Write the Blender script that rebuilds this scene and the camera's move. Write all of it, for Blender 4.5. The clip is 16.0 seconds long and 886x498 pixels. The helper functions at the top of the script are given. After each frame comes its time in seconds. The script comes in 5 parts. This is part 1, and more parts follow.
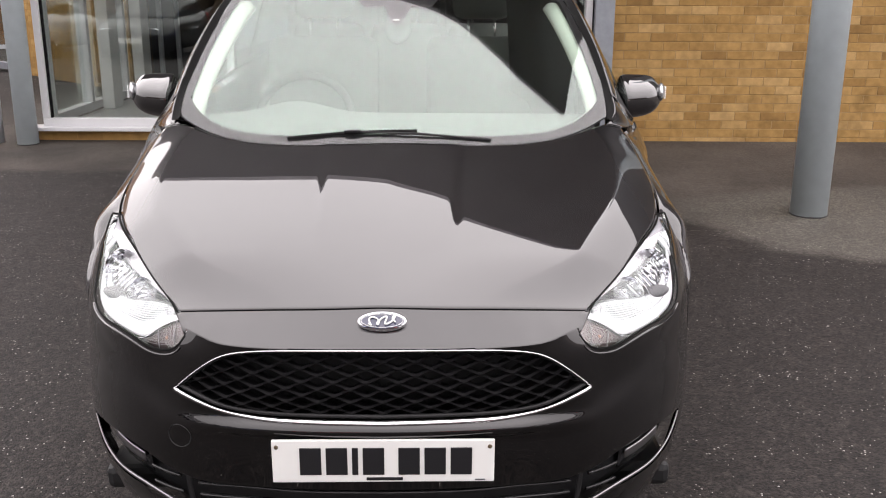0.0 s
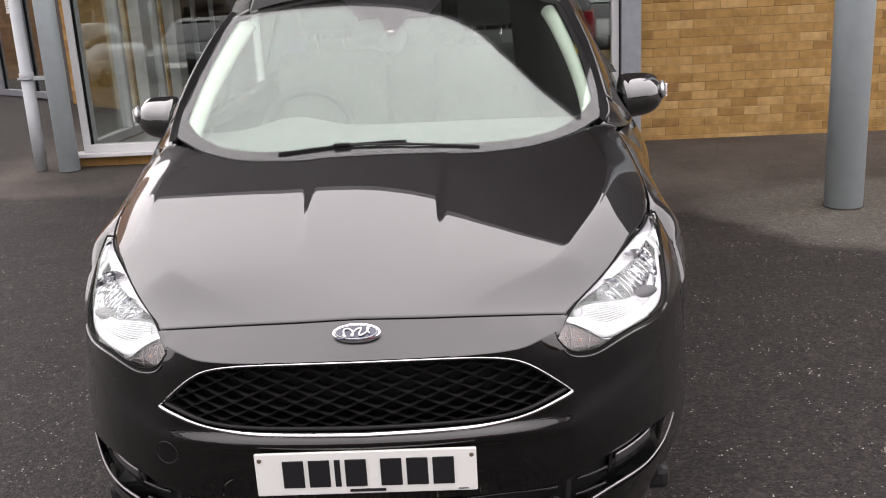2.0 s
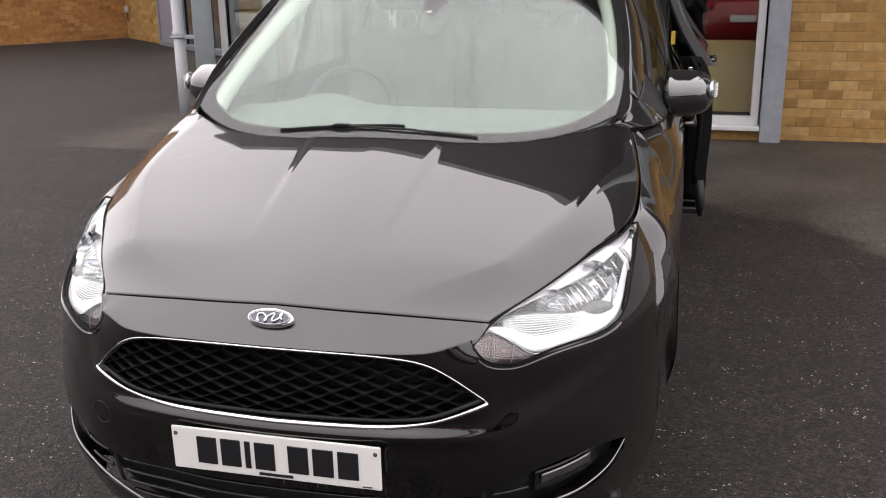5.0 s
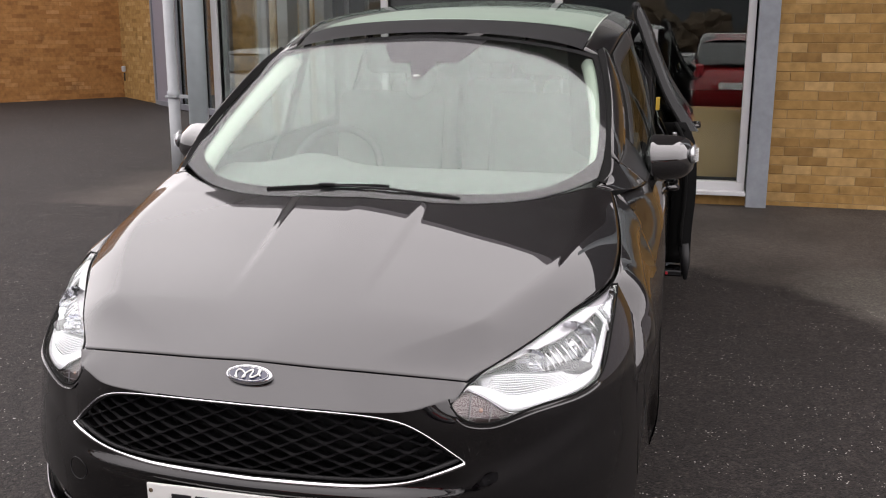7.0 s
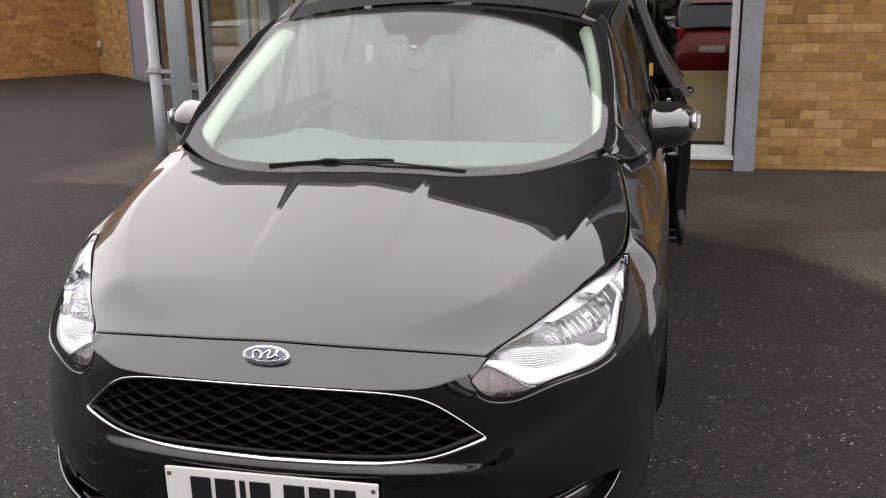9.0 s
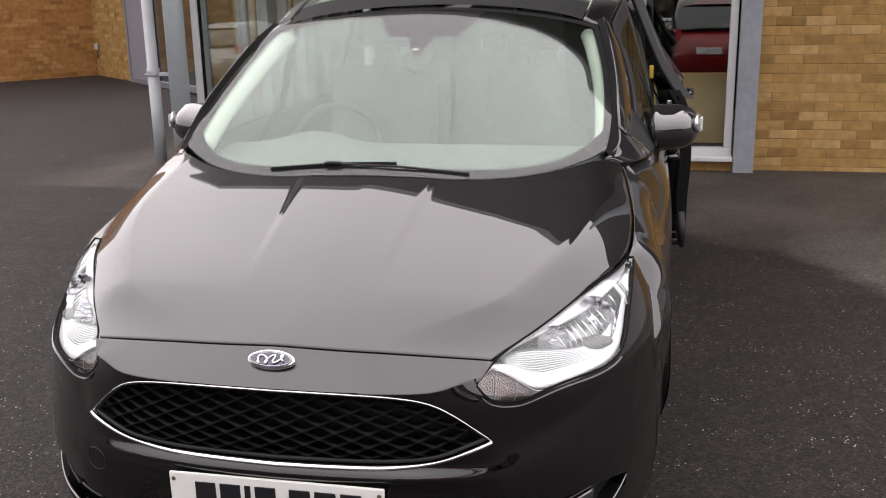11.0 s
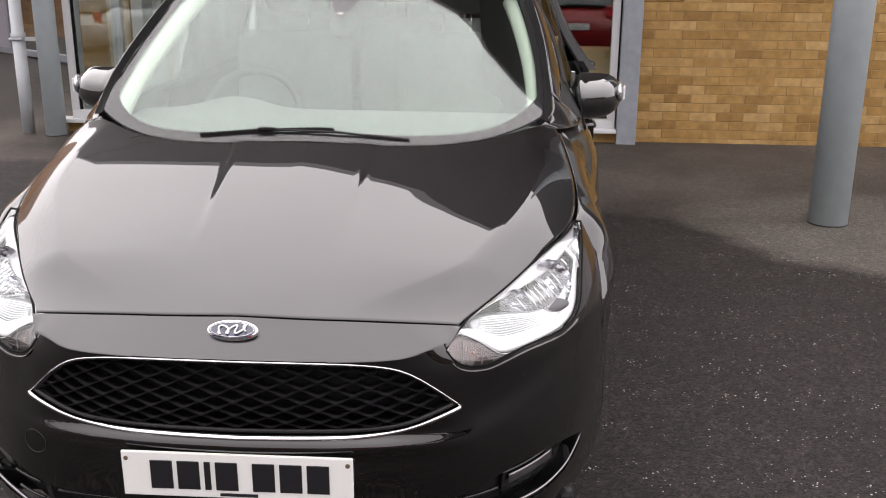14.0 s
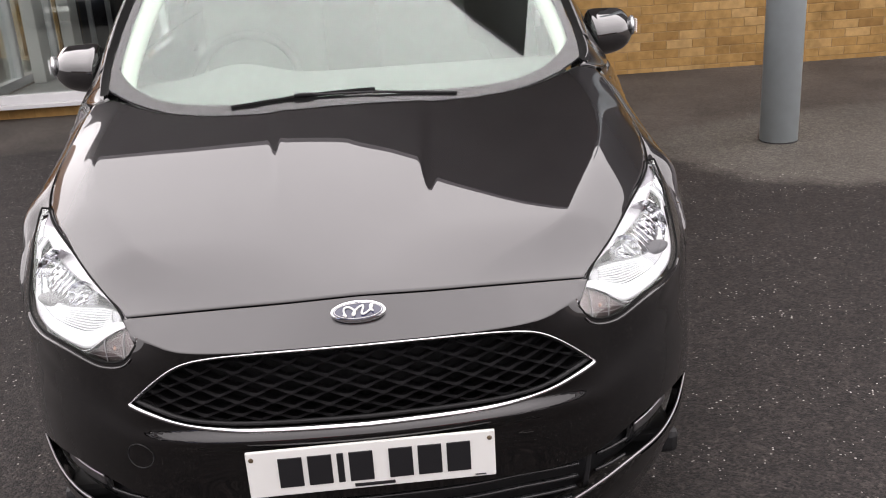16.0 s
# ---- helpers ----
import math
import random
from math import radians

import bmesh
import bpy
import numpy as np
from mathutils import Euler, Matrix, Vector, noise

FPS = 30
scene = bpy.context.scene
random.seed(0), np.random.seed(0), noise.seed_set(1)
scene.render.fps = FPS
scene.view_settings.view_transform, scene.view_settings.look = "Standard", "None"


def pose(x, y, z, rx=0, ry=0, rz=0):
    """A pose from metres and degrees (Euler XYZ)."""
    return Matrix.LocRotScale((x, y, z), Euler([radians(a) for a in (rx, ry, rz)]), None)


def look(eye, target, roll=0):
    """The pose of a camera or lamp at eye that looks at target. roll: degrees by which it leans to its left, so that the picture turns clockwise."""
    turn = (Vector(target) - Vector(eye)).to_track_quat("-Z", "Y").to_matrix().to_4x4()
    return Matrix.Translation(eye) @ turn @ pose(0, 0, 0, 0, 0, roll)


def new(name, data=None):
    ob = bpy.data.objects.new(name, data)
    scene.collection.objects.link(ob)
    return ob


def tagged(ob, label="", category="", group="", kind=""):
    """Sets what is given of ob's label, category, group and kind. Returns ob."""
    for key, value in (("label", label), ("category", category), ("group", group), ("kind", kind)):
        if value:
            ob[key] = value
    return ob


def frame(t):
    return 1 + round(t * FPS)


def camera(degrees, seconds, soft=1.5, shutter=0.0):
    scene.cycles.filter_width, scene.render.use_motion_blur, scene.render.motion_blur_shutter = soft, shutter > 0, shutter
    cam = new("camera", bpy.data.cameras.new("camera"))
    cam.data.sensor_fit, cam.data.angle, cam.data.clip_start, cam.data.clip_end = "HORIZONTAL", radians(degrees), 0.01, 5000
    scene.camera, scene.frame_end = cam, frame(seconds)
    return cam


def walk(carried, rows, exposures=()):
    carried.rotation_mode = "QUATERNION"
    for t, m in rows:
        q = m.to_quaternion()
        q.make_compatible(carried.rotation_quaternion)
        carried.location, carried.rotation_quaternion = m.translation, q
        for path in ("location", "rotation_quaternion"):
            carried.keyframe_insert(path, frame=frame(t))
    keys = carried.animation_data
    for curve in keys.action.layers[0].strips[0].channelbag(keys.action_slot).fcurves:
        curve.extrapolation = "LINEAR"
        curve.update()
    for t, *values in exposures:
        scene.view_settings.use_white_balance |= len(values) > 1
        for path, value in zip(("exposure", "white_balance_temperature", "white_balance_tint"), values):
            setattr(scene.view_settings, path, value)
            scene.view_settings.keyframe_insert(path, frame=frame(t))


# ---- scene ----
cam = camera(50.5, 16.0, soft=1.05)
METRES, EYE, TILT, LEAN, TURN = 1.80, 1.591, 0.0, 0.0, 0.0
ROWS = [
    (0.0, 0.0, 0.0, 0.0, 0.07, -15.95, -0.25),
    (0.5, 0.041, -0.0134, 0.0061, 1.04, -14.23, 2.07),
    (1.0, 0.0526, -0.0196, 0.0004, 2.11, -13.08, 2.74),
    (1.5, 0.0735, -0.0191, -0.0024, 2.72, -13.51, 2.25),
    (2.0, 0.1094, 0.0051, -0.0035, 2.83, -15.36, 2.98),
    (2.5, 0.1758, 0.0748, 0.0065, 2.34, -16.31, 3.39),
    (3.0, 0.2391, 0.1013, 0.0099, 5.08, -17.5, 3.9),
    (5.5, 0.4325, 0.1028, 0.001, 15.45, -15.7, 0.22),
    (6.0, 0.4303, 0.102, 0.0026, 14.75, -13.84, -0.1),
    (6.5, 0.4311, 0.0987, 0.0024, 14.66, -12.5, -0.44),
    (7.0, 0.44, 0.096, 0.0017, 14.62, -12.8, -0.11),
    (7.5, 0.4506, 0.0952, 0.0004, 14.2, -13.34, 0.45),
    (8.0, 0.4466, 0.0924, 0.0021, 14.53, -13.79, 0.93),
    (8.5, 0.4236, 0.0918, 0.0045, 14.38, -14.07, 0.99),
    (9.0, 0.3953, 0.0959, 0.007, 13.15, -14.69, 0.96),
    (11.5, 0.384, 0.0983, 0.0089, 12.85, -14.56, 1.08),
    (12.0, 0.3842, 0.1003, 0.0084, 12.61, -14.57, 1.01),
    (12.5, 0.3824, 0.1031, 0.0057, 12.54, -14.68, 1.02),
    (13.0, 0.3551, 0.1075, 0.0047, 13.27, -15.35, 0.15),
    (13.5, 0.3069, 0.0983, 0.0031, 11.14, -16.37, -0.46),
    (14.0, 0.2587, 0.0877, -0.006, 4.79, -16.18, -0.43),
    (14.5, 0.1909, 0.1026, -0.0135, 4.18, -16.08, 0.64),
    (15.0, 0.1033, 0.1185, -0.0135, 4.43, -16.55, 4.53),
    (15.5, 0.0356, 0.1374, -0.0079, 0.98, -17.8, 6.03),
    (16.0, -0.0207, 0.1418, -0.0077, -3.75, -19.32, 3.43),
]
walk(cam, [(t, pose(0, 0, EYE, TILT, LEAN, TURN) @ pose(METRES * x, METRES * y, METRES * z, 90 + pitch, roll, yaw)) for t, x, y, z, yaw, pitch, roll in ROWS],
     exposures=[(0.0, -0.02, 6690, 18), (1.0, -0.12, 6690, 18), (3.0, -0.20, 6690, 18), (5.5, -0.38, 6690, 18), (9.0, -0.42, 6690, 18), (12.5, -0.40, 6690, 18), (14.0, -0.22, 6690, 18), (16.0, -0.15, 6690, 18)])

# camera's walk is above; world and light
world = bpy.data.worlds.new("overcast_sky")
scene.world = world
world.use_nodes = True
wn, wl = world.node_tree.nodes, world.node_tree.links
SUN_EL, SUN_AZ = radians(58), radians(12)   # veiled sun high over the showroom
SUN_WAY = Vector((math.sin(SUN_AZ) * math.cos(SUN_EL), math.cos(SUN_AZ) * math.cos(SUN_EL), math.sin(SUN_EL)))
sky = wn.new("ShaderNodeTexSky")
sky.sky_type, sky.sun_disc, sky.sun_elevation, sky.sun_rotation = "NISHITA", False, SUN_EL, SUN_AZ
sky.dust_density, sky.air_density = 4.0, 1.0
grey = wn.new("ShaderNodeHueSaturation")
grey.inputs["Saturation"].default_value = 0.12
cloud_at = wn.new("ShaderNodeTexCoord")
cloud = wn.new("ShaderNodeTexNoise")
cloud.inputs["Scale"].default_value, cloud.inputs["Detail"].default_value = 1.6, 5.0
veil = wn.new("ShaderNodeMapRange")
veil.inputs["From Min"].default_value, veil.inputs["From Max"].default_value = 0.3, 0.75
veil.inputs["To Min"].default_value, veil.inputs["To Max"].default_value = 0.88, 1.14
toward = wn.new("ShaderNodeVectorMath")
toward.operation = "DOT_PRODUCT"
toward.inputs[1].default_value = SUN_WAY
# cloud thins and brightens broadly towards the sun
glow = wn.new("ShaderNodeMapRange")
glow.interpolation_type = "SMOOTHSTEP"
glow.inputs["From Min"].default_value, glow.inputs["From Max"].default_value = -0.3, 0.95
glow.inputs["To Min"].default_value, glow.inputs["To Max"].default_value = 16.0, 34.0
dense = wn.new("ShaderNodeMath")
dense.operation = "MULTIPLY"
cover = wn.new("ShaderNodeMix")
cover.data_type = "RGBA"
cover.inputs["Factor"].default_value = 0.85
wl.new(cloud_at.outputs["Generated"], cloud.inputs["Vector"])
wl.new(cloud_at.outputs["Generated"], toward.inputs[0])
wl.new(toward.outputs["Value"], glow.inputs["Value"])
wl.new(cloud.outputs["Fac"], veil.inputs["Value"])
wl.new(veil.outputs["Result"], dense.inputs[0])
wl.new(glow.outputs["Result"], dense.inputs[1])
wl.new(sky.outputs["Color"], grey.inputs["Color"])
wl.new(grey.outputs["Color"], cover.inputs["A"])
wl.new(dense.outputs[0], cover.inputs["B"])
wl.new(cover.outputs["Result"], wn["Background"].inputs["Color"])
wn["Background"].inputs["Strength"].default_value = 0.12
sun_data = bpy.data.lights.new("sun", "SUN")
sun_data.energy, sun_data.angle, sun_data.color = 0.5, radians(170), (1.0, 0.97, 0.94)
sun = new("sun", sun_data)
sun.matrix_world = look(SUN_WAY * 30, (0, 0, 0))


# ---- materials ----
def material(name, colour, rough=0.5, metal=0.0, coat=0.0, vary=0.0, scale=20.0, bump=0.0, bump_scale=200.0, spec=0.5, coat_rough=0.03):
    """A principled surface with grain at two sizes and a fine relief."""
    m = bpy.data.materials.new(name)
    m.use_nodes = True
    n, l = m.node_tree.nodes, m.node_tree.links
    b = n["Principled BSDF"]
    b.inputs["Base Color"].default_value = (*colour, 1)
    b.inputs["Roughness"].default_value, b.inputs["Metallic"].default_value = rough, metal
    b.inputs["Specular IOR Level"].default_value = spec
    b.inputs["Coat Weight"].default_value, b.inputs["Coat Roughness"].default_value = coat, coat_rough
    at = n.new("ShaderNodeTexCoord")
    if vary:
        fine, broad = n.new("ShaderNodeTexNoise"), n.new("ShaderNodeTexNoise")
        fine.inputs["Scale"].default_value, fine.inputs["Detail"].default_value = scale, 6
        broad.inputs["Scale"].default_value, broad.inputs["Detail"].default_value = scale / 9, 3
        both = n.new("ShaderNodeMath")
        both.operation = "ADD"
        span = n.new("ShaderNodeMapRange")
        span.inputs["From Min"].default_value, span.inputs["From Max"].default_value = 0.6, 1.4
        span.inputs["To Min"].default_value, span.inputs["To Max"].default_value = 1 - vary, 1 + vary
        mul = n.new("ShaderNodeMix")
        mul.data_type, mul.blend_type = "RGBA", "MULTIPLY"
        mul.inputs["Factor"].default_value = 1
        mul.inputs["A"].default_value = (*colour, 1)
        for tex in (fine, broad):
            l.new(at.outputs["Object"], tex.inputs["Vector"])
        l.new(fine.outputs["Fac"], both.inputs[0])
        l.new(broad.outputs["Fac"], both.inputs[1])
        l.new(both.outputs[0], span.inputs["Value"])
        l.new(span.outputs["Result"], mul.inputs["B"])
        l.new(mul.outputs["Result"], b.inputs["Base Color"])
    if bump:
        rel, tex = n.new("ShaderNodeBump"), n.new("ShaderNodeTexNoise")
        tex.inputs["Scale"].default_value, tex.inputs["Detail"].default_value = bump_scale, 4
        rel.inputs["Strength"].default_value, rel.inputs["Distance"].default_value = bump, 0.004
        l.new(at.outputs["Object"], tex.inputs["Vector"])
        l.new(tex.outputs["Fac"], rel.inputs["Height"])
        l.new(rel.outputs["Normal"], b.inputs["Normal"])
    return m


def glass(name, gloss=0.1, tint=(0.9, 0.95, 0.92), edge=0.6, sheen=(0.93, 1.0, 0.96)):
    """Thin clear glass: a mirror share that grows towards grazing sight, the rest let through."""
    m = bpy.data.materials.new(name)
    m.use_nodes = True
    n, l = m.node_tree.nodes, m.node_tree.links
    n.remove(n["Principled BSDF"])
    shine, clear, mix, lw, span = (n.new("ShaderNode" + k) for k in ("BsdfGlossy", "BsdfTransparent", "MixShader", "LayerWeight", "MapRange"))
    shine.inputs["Roughness"].default_value = 0.0
    shine.inputs["Color"].default_value = (*sheen, 1)
    clear.inputs["Color"].default_value = (*tint, 1)
    lw.inputs["Blend"].default_value = 0.25
    span.inputs["To Min"].default_value, span.inputs["To Max"].default_value = gloss, edge
    l.new(lw.outputs["Facing"], span.inputs["Value"])
    l.new(span.outputs["Result"], mix.inputs["Fac"])
    l.new(clear.outputs[0], mix.inputs[1])
    l.new(shine.outputs[0], mix.inputs[2])
    l.new(mix.outputs[0], n["Material Output"].inputs["Surface"])
    return m


def ground_material():
    """Speckled damp asphalt, with a smoother drier strip in the shelter of the canopy."""
    m = bpy.data.materials.new("asphalt")
    m.use_nodes = True
    n, l = m.node_tree.nodes, m.node_tree.links
    b = n["Principled BSDF"]

    def node(kind, **values):
        k = n.new("ShaderNode" + kind)
        for key, value in values.items():
            k.inputs[key.replace("_", " ")].default_value = value
        return k

    def math_node(kind, a, b=0.0, c=0.0):
        k = n.new("ShaderNodeMath")
        k.operation = kind
        for slot, v in enumerate((a, b, c)):
            if isinstance(v, float):
                k.inputs[slot].default_value = v
            else:
                l.new(v, k.inputs[slot])
        return k.outputs[0]

    def span(value, lo, hi, to_lo=0.0, to_hi=1.0):
        k = node("MapRange", From_Min=lo, From_Max=hi, To_Min=to_lo, To_Max=to_hi)
        l.new(value, k.inputs["Value"])
        return k.outputs["Result"]

    at = node("TexCoord")
    chips = node("TexVoronoi", Scale=125.0)
    coarse = node("TexVoronoi", Scale=48.0)
    grit = node("TexNoise", Scale=95.0, Detail=5.0, Roughness=0.75)
    patch = node("TexNoise", Scale=1.3, Detail=6.0)
    clump = node("TexNoise", Scale=9.0, Detail=4.0)
    wander = node("TexNoise", Scale=2.4, Detail=6.0)
    for k in (chips, coarse, grit, patch, clump, wander):
        l.new(at.outputs["Object"], k.inputs["Vector"])
    sep = node("SeparateXYZ")
    l.new(at.outputs["Object"], sep.inputs[0])
    X, Y = sep.outputs["X"], sep.outputs["Y"]
    # dry strip behind the drip line of the canopy's edge
    drip = math_node("MINIMUM", math_node("MULTIPLY_ADD", X, -0.71, 6.80), 7.0)
    past = math_node("MULTIPLY_ADD", drip, -1.0, Y)
    past = math_node("MULTIPLY_ADD", wander.outputs["Fac"], 0.6, past)
    dry = math_node("MULTIPLY", span(past, 0.22, 0.38), span(X, -4.7, -4.0))
    # paler patch round the foot of the near post
    ex, ey = math_node("MULTIPLY_ADD", X, 0.82, -2.46), math_node("MULTIPLY_ADD", Y, 1.35, -7.76)
    ring = math_node("ADD", math_node("MULTIPLY", ex, ex), math_node("MULTIPLY", ey, ey))
    ring = math_node("MULTIPLY_ADD", wander.outputs["Fac"], 1.5, ring)
    worn = span(ring, 1.95, 2.42, 1.0, 0.0)
    # stones: each of its own tone, some nearly white, larger and smaller
    tone, big = node("SeparateColor"), node("SeparateColor")
    l.new(chips.outputs["Color"], tone.inputs[0])
    l.new(coarse.outputs["Color"], big.inputs[0])
    stone = math_node("MULTIPLY", span(tone.outputs[0], 0.0, 1.0, 0.15, 1.75), span(big.outputs[1], 0.0, 1.0, 0.62, 1.34))
    size = span(tone.outputs[1], 0.0, 1.0, 0.10, 0.50)
    inside = math_node("LESS_THAN", chips.outputs["Distance"], size)
    few = math_node("GREATER_THAN", math_node("MULTIPLY_ADD", clump.outputs["Fac"], 0.10, tone.outputs[2]), 1.006)
    chip = math_node("MULTIPLY", math_node("MULTIPLY", inside, few), span(big.outputs[0], 0.0, 1.0, 0.15, 1.0))
    chip = math_node("MULTIPLY", chip, math_node("MULTIPLY_ADD", dry, -0.75, 1.0))
    wet = node("ValToRGB")
    wet.color_ramp.elements[0].position, wet.color_ramp.elements[0].color = 0.32, (0.0084, 0.0069, 0.0064, 1)
    wet.color_ramp.elements[1].position, wet.color_ramp.elements[1].color = 0.70, (0.0330, 0.0269, 0.0248, 1)
    l.new(grit.outputs["Fac"], wet.inputs[0])
    stones = node("Mix", Factor=1.0)
    stones.data_type, stones.blend_type = "RGBA", "MULTIPLY"
    l.new(wet.outputs[0], stones.inputs["A"])
    l.new(stone, stones.inputs["B"])
    pale = node("ValToRGB")
    pale.color_ramp.elements[0].position, pale.color_ramp.elements[0].color = 0.3, (0.051, 0.043, 0.037, 1)
    pale.color_ramp.elements[1].position, pale.color_ramp.elements[1].color = 0.7, (0.084, 0.071, 0.061, 1)
    l.new(patch.outputs["Fac"], pale.inputs[0])
    fine = node("Mix", Factor=0.45)
    fine.data_type, fine.blend_type = "RGBA", "MULTIPLY"
    l.new(pale.outputs[0], fine.inputs["A"])
    l.new(stone, fine.inputs["B"])
    strip_mix = node("Mix")
    strip_mix.data_type = "RGBA"
    l.new(dry, strip_mix.inputs["Factor"])
    l.new(stones.outputs["Result"], strip_mix.inputs["A"])
    l.new(fine.outputs["Result"], strip_mix.inputs["B"])
    bare = node("Mix", Factor=0.5)
    bare.data_type, bare.blend_type = "RGBA", "MULTIPLY"
    bare.inputs["A"].default_value = (0.088, 0.080, 0.069, 1)
    l.new(stone, bare.inputs["B"])
    mix = node("Mix")
    mix.data_type = "RGBA"
    l.new(worn, mix.inputs["Factor"])
    l.new(strip_mix.outputs["Result"], mix.inputs["A"])
    l.new(bare.outputs["Result"], mix.inputs["B"])
    mottle = node("MapRange", From_Min=0.3, From_Max=0.7, To_Min=0.8, To_Max=1.2)
    l.new(patch.outputs["Fac"], mottle.inputs["Value"])
    mul = node("Mix", Factor=1.0)
    mul.data_type, mul.blend_type = "RGBA", "MULTIPLY"
    l.new(mix.outputs["Result"], mul.inputs["A"])
    l.new(mottle.outputs["Result"], mul.inputs["B"])
    top = node("Mix")
    top.data_type = "RGBA"
    top.inputs["B"].default_value = (0.52, 0.49, 0.46, 1)
    l.new(chip, top.inputs["Factor"])
    l.new(mul.outputs["Result"], top.inputs["A"])
    l.new(top.outputs["Result"], b.inputs["Base Color"])
    b.inputs["Roughness"].default_value = 0.75
    b.inputs["Specular IOR Level"].default_value = 0.35
    rel = node("Bump", Strength=0.7, Distance=0.006)
    l.new(math_node("MULTIPLY_ADD", chips.outputs["Distance"], -0.6, grit.outputs["Fac"]), rel.inputs["Height"])
    l.new(rel.outputs["Normal"], b.inputs["Normal"])
    return m


def brick_material(name, textured, tone=(1.0, 1.0, 1.0)):
    """Buff brick; textured draws the courses for walls that stay far off."""
    m = bpy.data.materials.new(name)
    m.use_nodes = True
    n, l = m.node_tree.nodes, m.node_tree.links
    b = n["Principled BSDF"]
    b.inputs["Roughness"].default_value, b.inputs["Specular IOR Level"].default_value = 0.85, 0.2
    at = n.new("ShaderNodeTexCoord")
    ramp = n.new("ShaderNodeValToRGB")
    stops = ((0.0, (0.28, 0.160, 0.056)), (0.2, (0.37, 0.216, 0.074)), (0.75, (0.42, 0.253, 0.092)), (1.0, (0.50, 0.322, 0.138)))
    ramp.color_ramp.elements.remove(ramp.color_ramp.elements[1])
    for i, (p, c) in enumerate(stops):
        e = ramp.color_ramp.elements[0] if i == 0 else ramp.color_ramp.elements.new(p)
        e.position, e.color = p, (*[a * b for a, b in zip(c, tone)], 1)
    grain = n.new("ShaderNodeTexNoise")
    grain.inputs["Scale"].default_value, grain.inputs["Detail"].default_value = 14, 7
    place = n.new("ShaderNodeNewGeometry")
    l.new(place.outputs["Position"], grain.inputs["Vector"])
    stain = n.new("ShaderNodeTexNoise")
    stain.inputs["Scale"].default_value, stain.inputs["Detail"].default_value = 3.2, 5
    l.new(place.outputs["Position"], stain.inputs["Vector"])
    soot = n.new("ShaderNodeMapRange")
    soot.inputs["From Min"].default_value, soot.inputs["From Max"].default_value = 0.60, 0.76
    soot.inputs["To Min"].default_value, soot.inputs["To Max"].default_value = 1.0, 0.55
    l.new(stain.outputs["Fac"], soot.inputs["Value"])
    shade = n.new("ShaderNodeMapRange")
    shade.inputs["From Min"].default_value, shade.inputs["From Max"].default_value = 0.3, 0.75
    shade.inputs["To Min"].default_value, shade.inputs["To Max"].default_value = 0.78, 1.16
    l.new(grain.outputs["Fac"], shade.inputs["Value"])
    mul = n.new("ShaderNodeMix")
    mul.data_type, mul.blend_type = "RGBA", "MULTIPLY"
    mul.inputs["Factor"].default_value = 1
    if textured:
        br = n.new("ShaderNodeTexBrick")
        br.inputs["Scale"].default_value = 1.0
        br.inputs["Brick Width"].default_value, br.inputs["Row Height"].default_value, br.inputs["Mortar Size"].default_value = 0.225, 0.075, 0.005
        br.inputs["Color1"].default_value, br.inputs["Color2"].default_value, br.inputs["Mortar"].default_value = (0, 0, 0, 1), (1, 1, 1, 1), (0.2, 0.2, 0.2, 1)
        l.new(at.outputs["UV"], br.inputs["Vector"])
        l.new(br.outputs["Color"], ramp.inputs[0])
    else:
        info = n.new("ShaderNodeObjectInfo")
        isle = n.new("ShaderNodeNewGeometry")
        add = n.new("ShaderNodeMath")
        add.operation = "ADD"
        frac = n.new("ShaderNodeMath")
        frac.operation = "FRACT"
        l.new(info.outputs["Random"], add.inputs[0])
        l.new(isle.outputs["Random Per Island"], add.inputs[1])
        l.new(add.outputs[0], frac.inputs[0])
        l.new(frac.outputs[0], ramp.inputs[0])
    l.new(ramp.outputs[0], mul.inputs["A"])
    l.new(shade.outputs["Result"], mul.inputs["B"])
    dirty = n.new("ShaderNodeMix")
    dirty.data_type, dirty.blend_type = "RGBA", "MULTIPLY"
    dirty.inputs["Factor"].default_value = 1
    l.new(mul.outputs["Result"], dirty.inputs["A"])
    l.new(soot.outputs["Result"], dirty.inputs["B"])
    l.new(dirty.outputs["Result"], b.inputs["Base Color"])
    rel = n.new("ShaderNodeBump")
    rel.inputs["Strength"].default_value, rel.inputs["Distance"].default_value = 0.4, 0.004
    l.new(grain.outputs["Fac"], rel.inputs["Height"])
    l.new(rel.outputs["Normal"], b.inputs["Normal"])
    return m


ASPHALT = ground_material()
BRICK, BRICK_FAR = brick_material("buff_brick", False), brick_material("buff_brick_courses", True)
# same courses, tinted darker and redder for the recess's long wall
BRICK_BROWN = brick_material("brown_brick_courses", True, (0.84, 0.68, 0.64))
MORTAR = material("mortar", (0.33, 0.215, 0.10), 0.95, vary=0.2, scale=40, bump=0.4)
POST = material("grey_painted_steel", (0.51, 0.575, 0.60), 0.45, vary=0.08, scale=12)
STEEL = material("galvanised_grey", (0.27, 0.29, 0.32), 0.5, vary=0.18, scale=18, bump=0.08)
PIPE = material("pale_grey_plastic", (0.42, 0.44, 0.46), 0.4, vary=0.1, scale=10)
FRAME = material("white_window_frame", (0.62, 0.62, 0.63), 0.4, vary=0.05, scale=8)
WHITEWALL = material("white_boxed_column", (0.78, 0.78, 0.76), 0.5, vary=0.04, scale=4)
GREYFRAME = material("grey_door_frame", (0.19, 0.20, 0.23), 0.45, vary=0.08, scale=8)
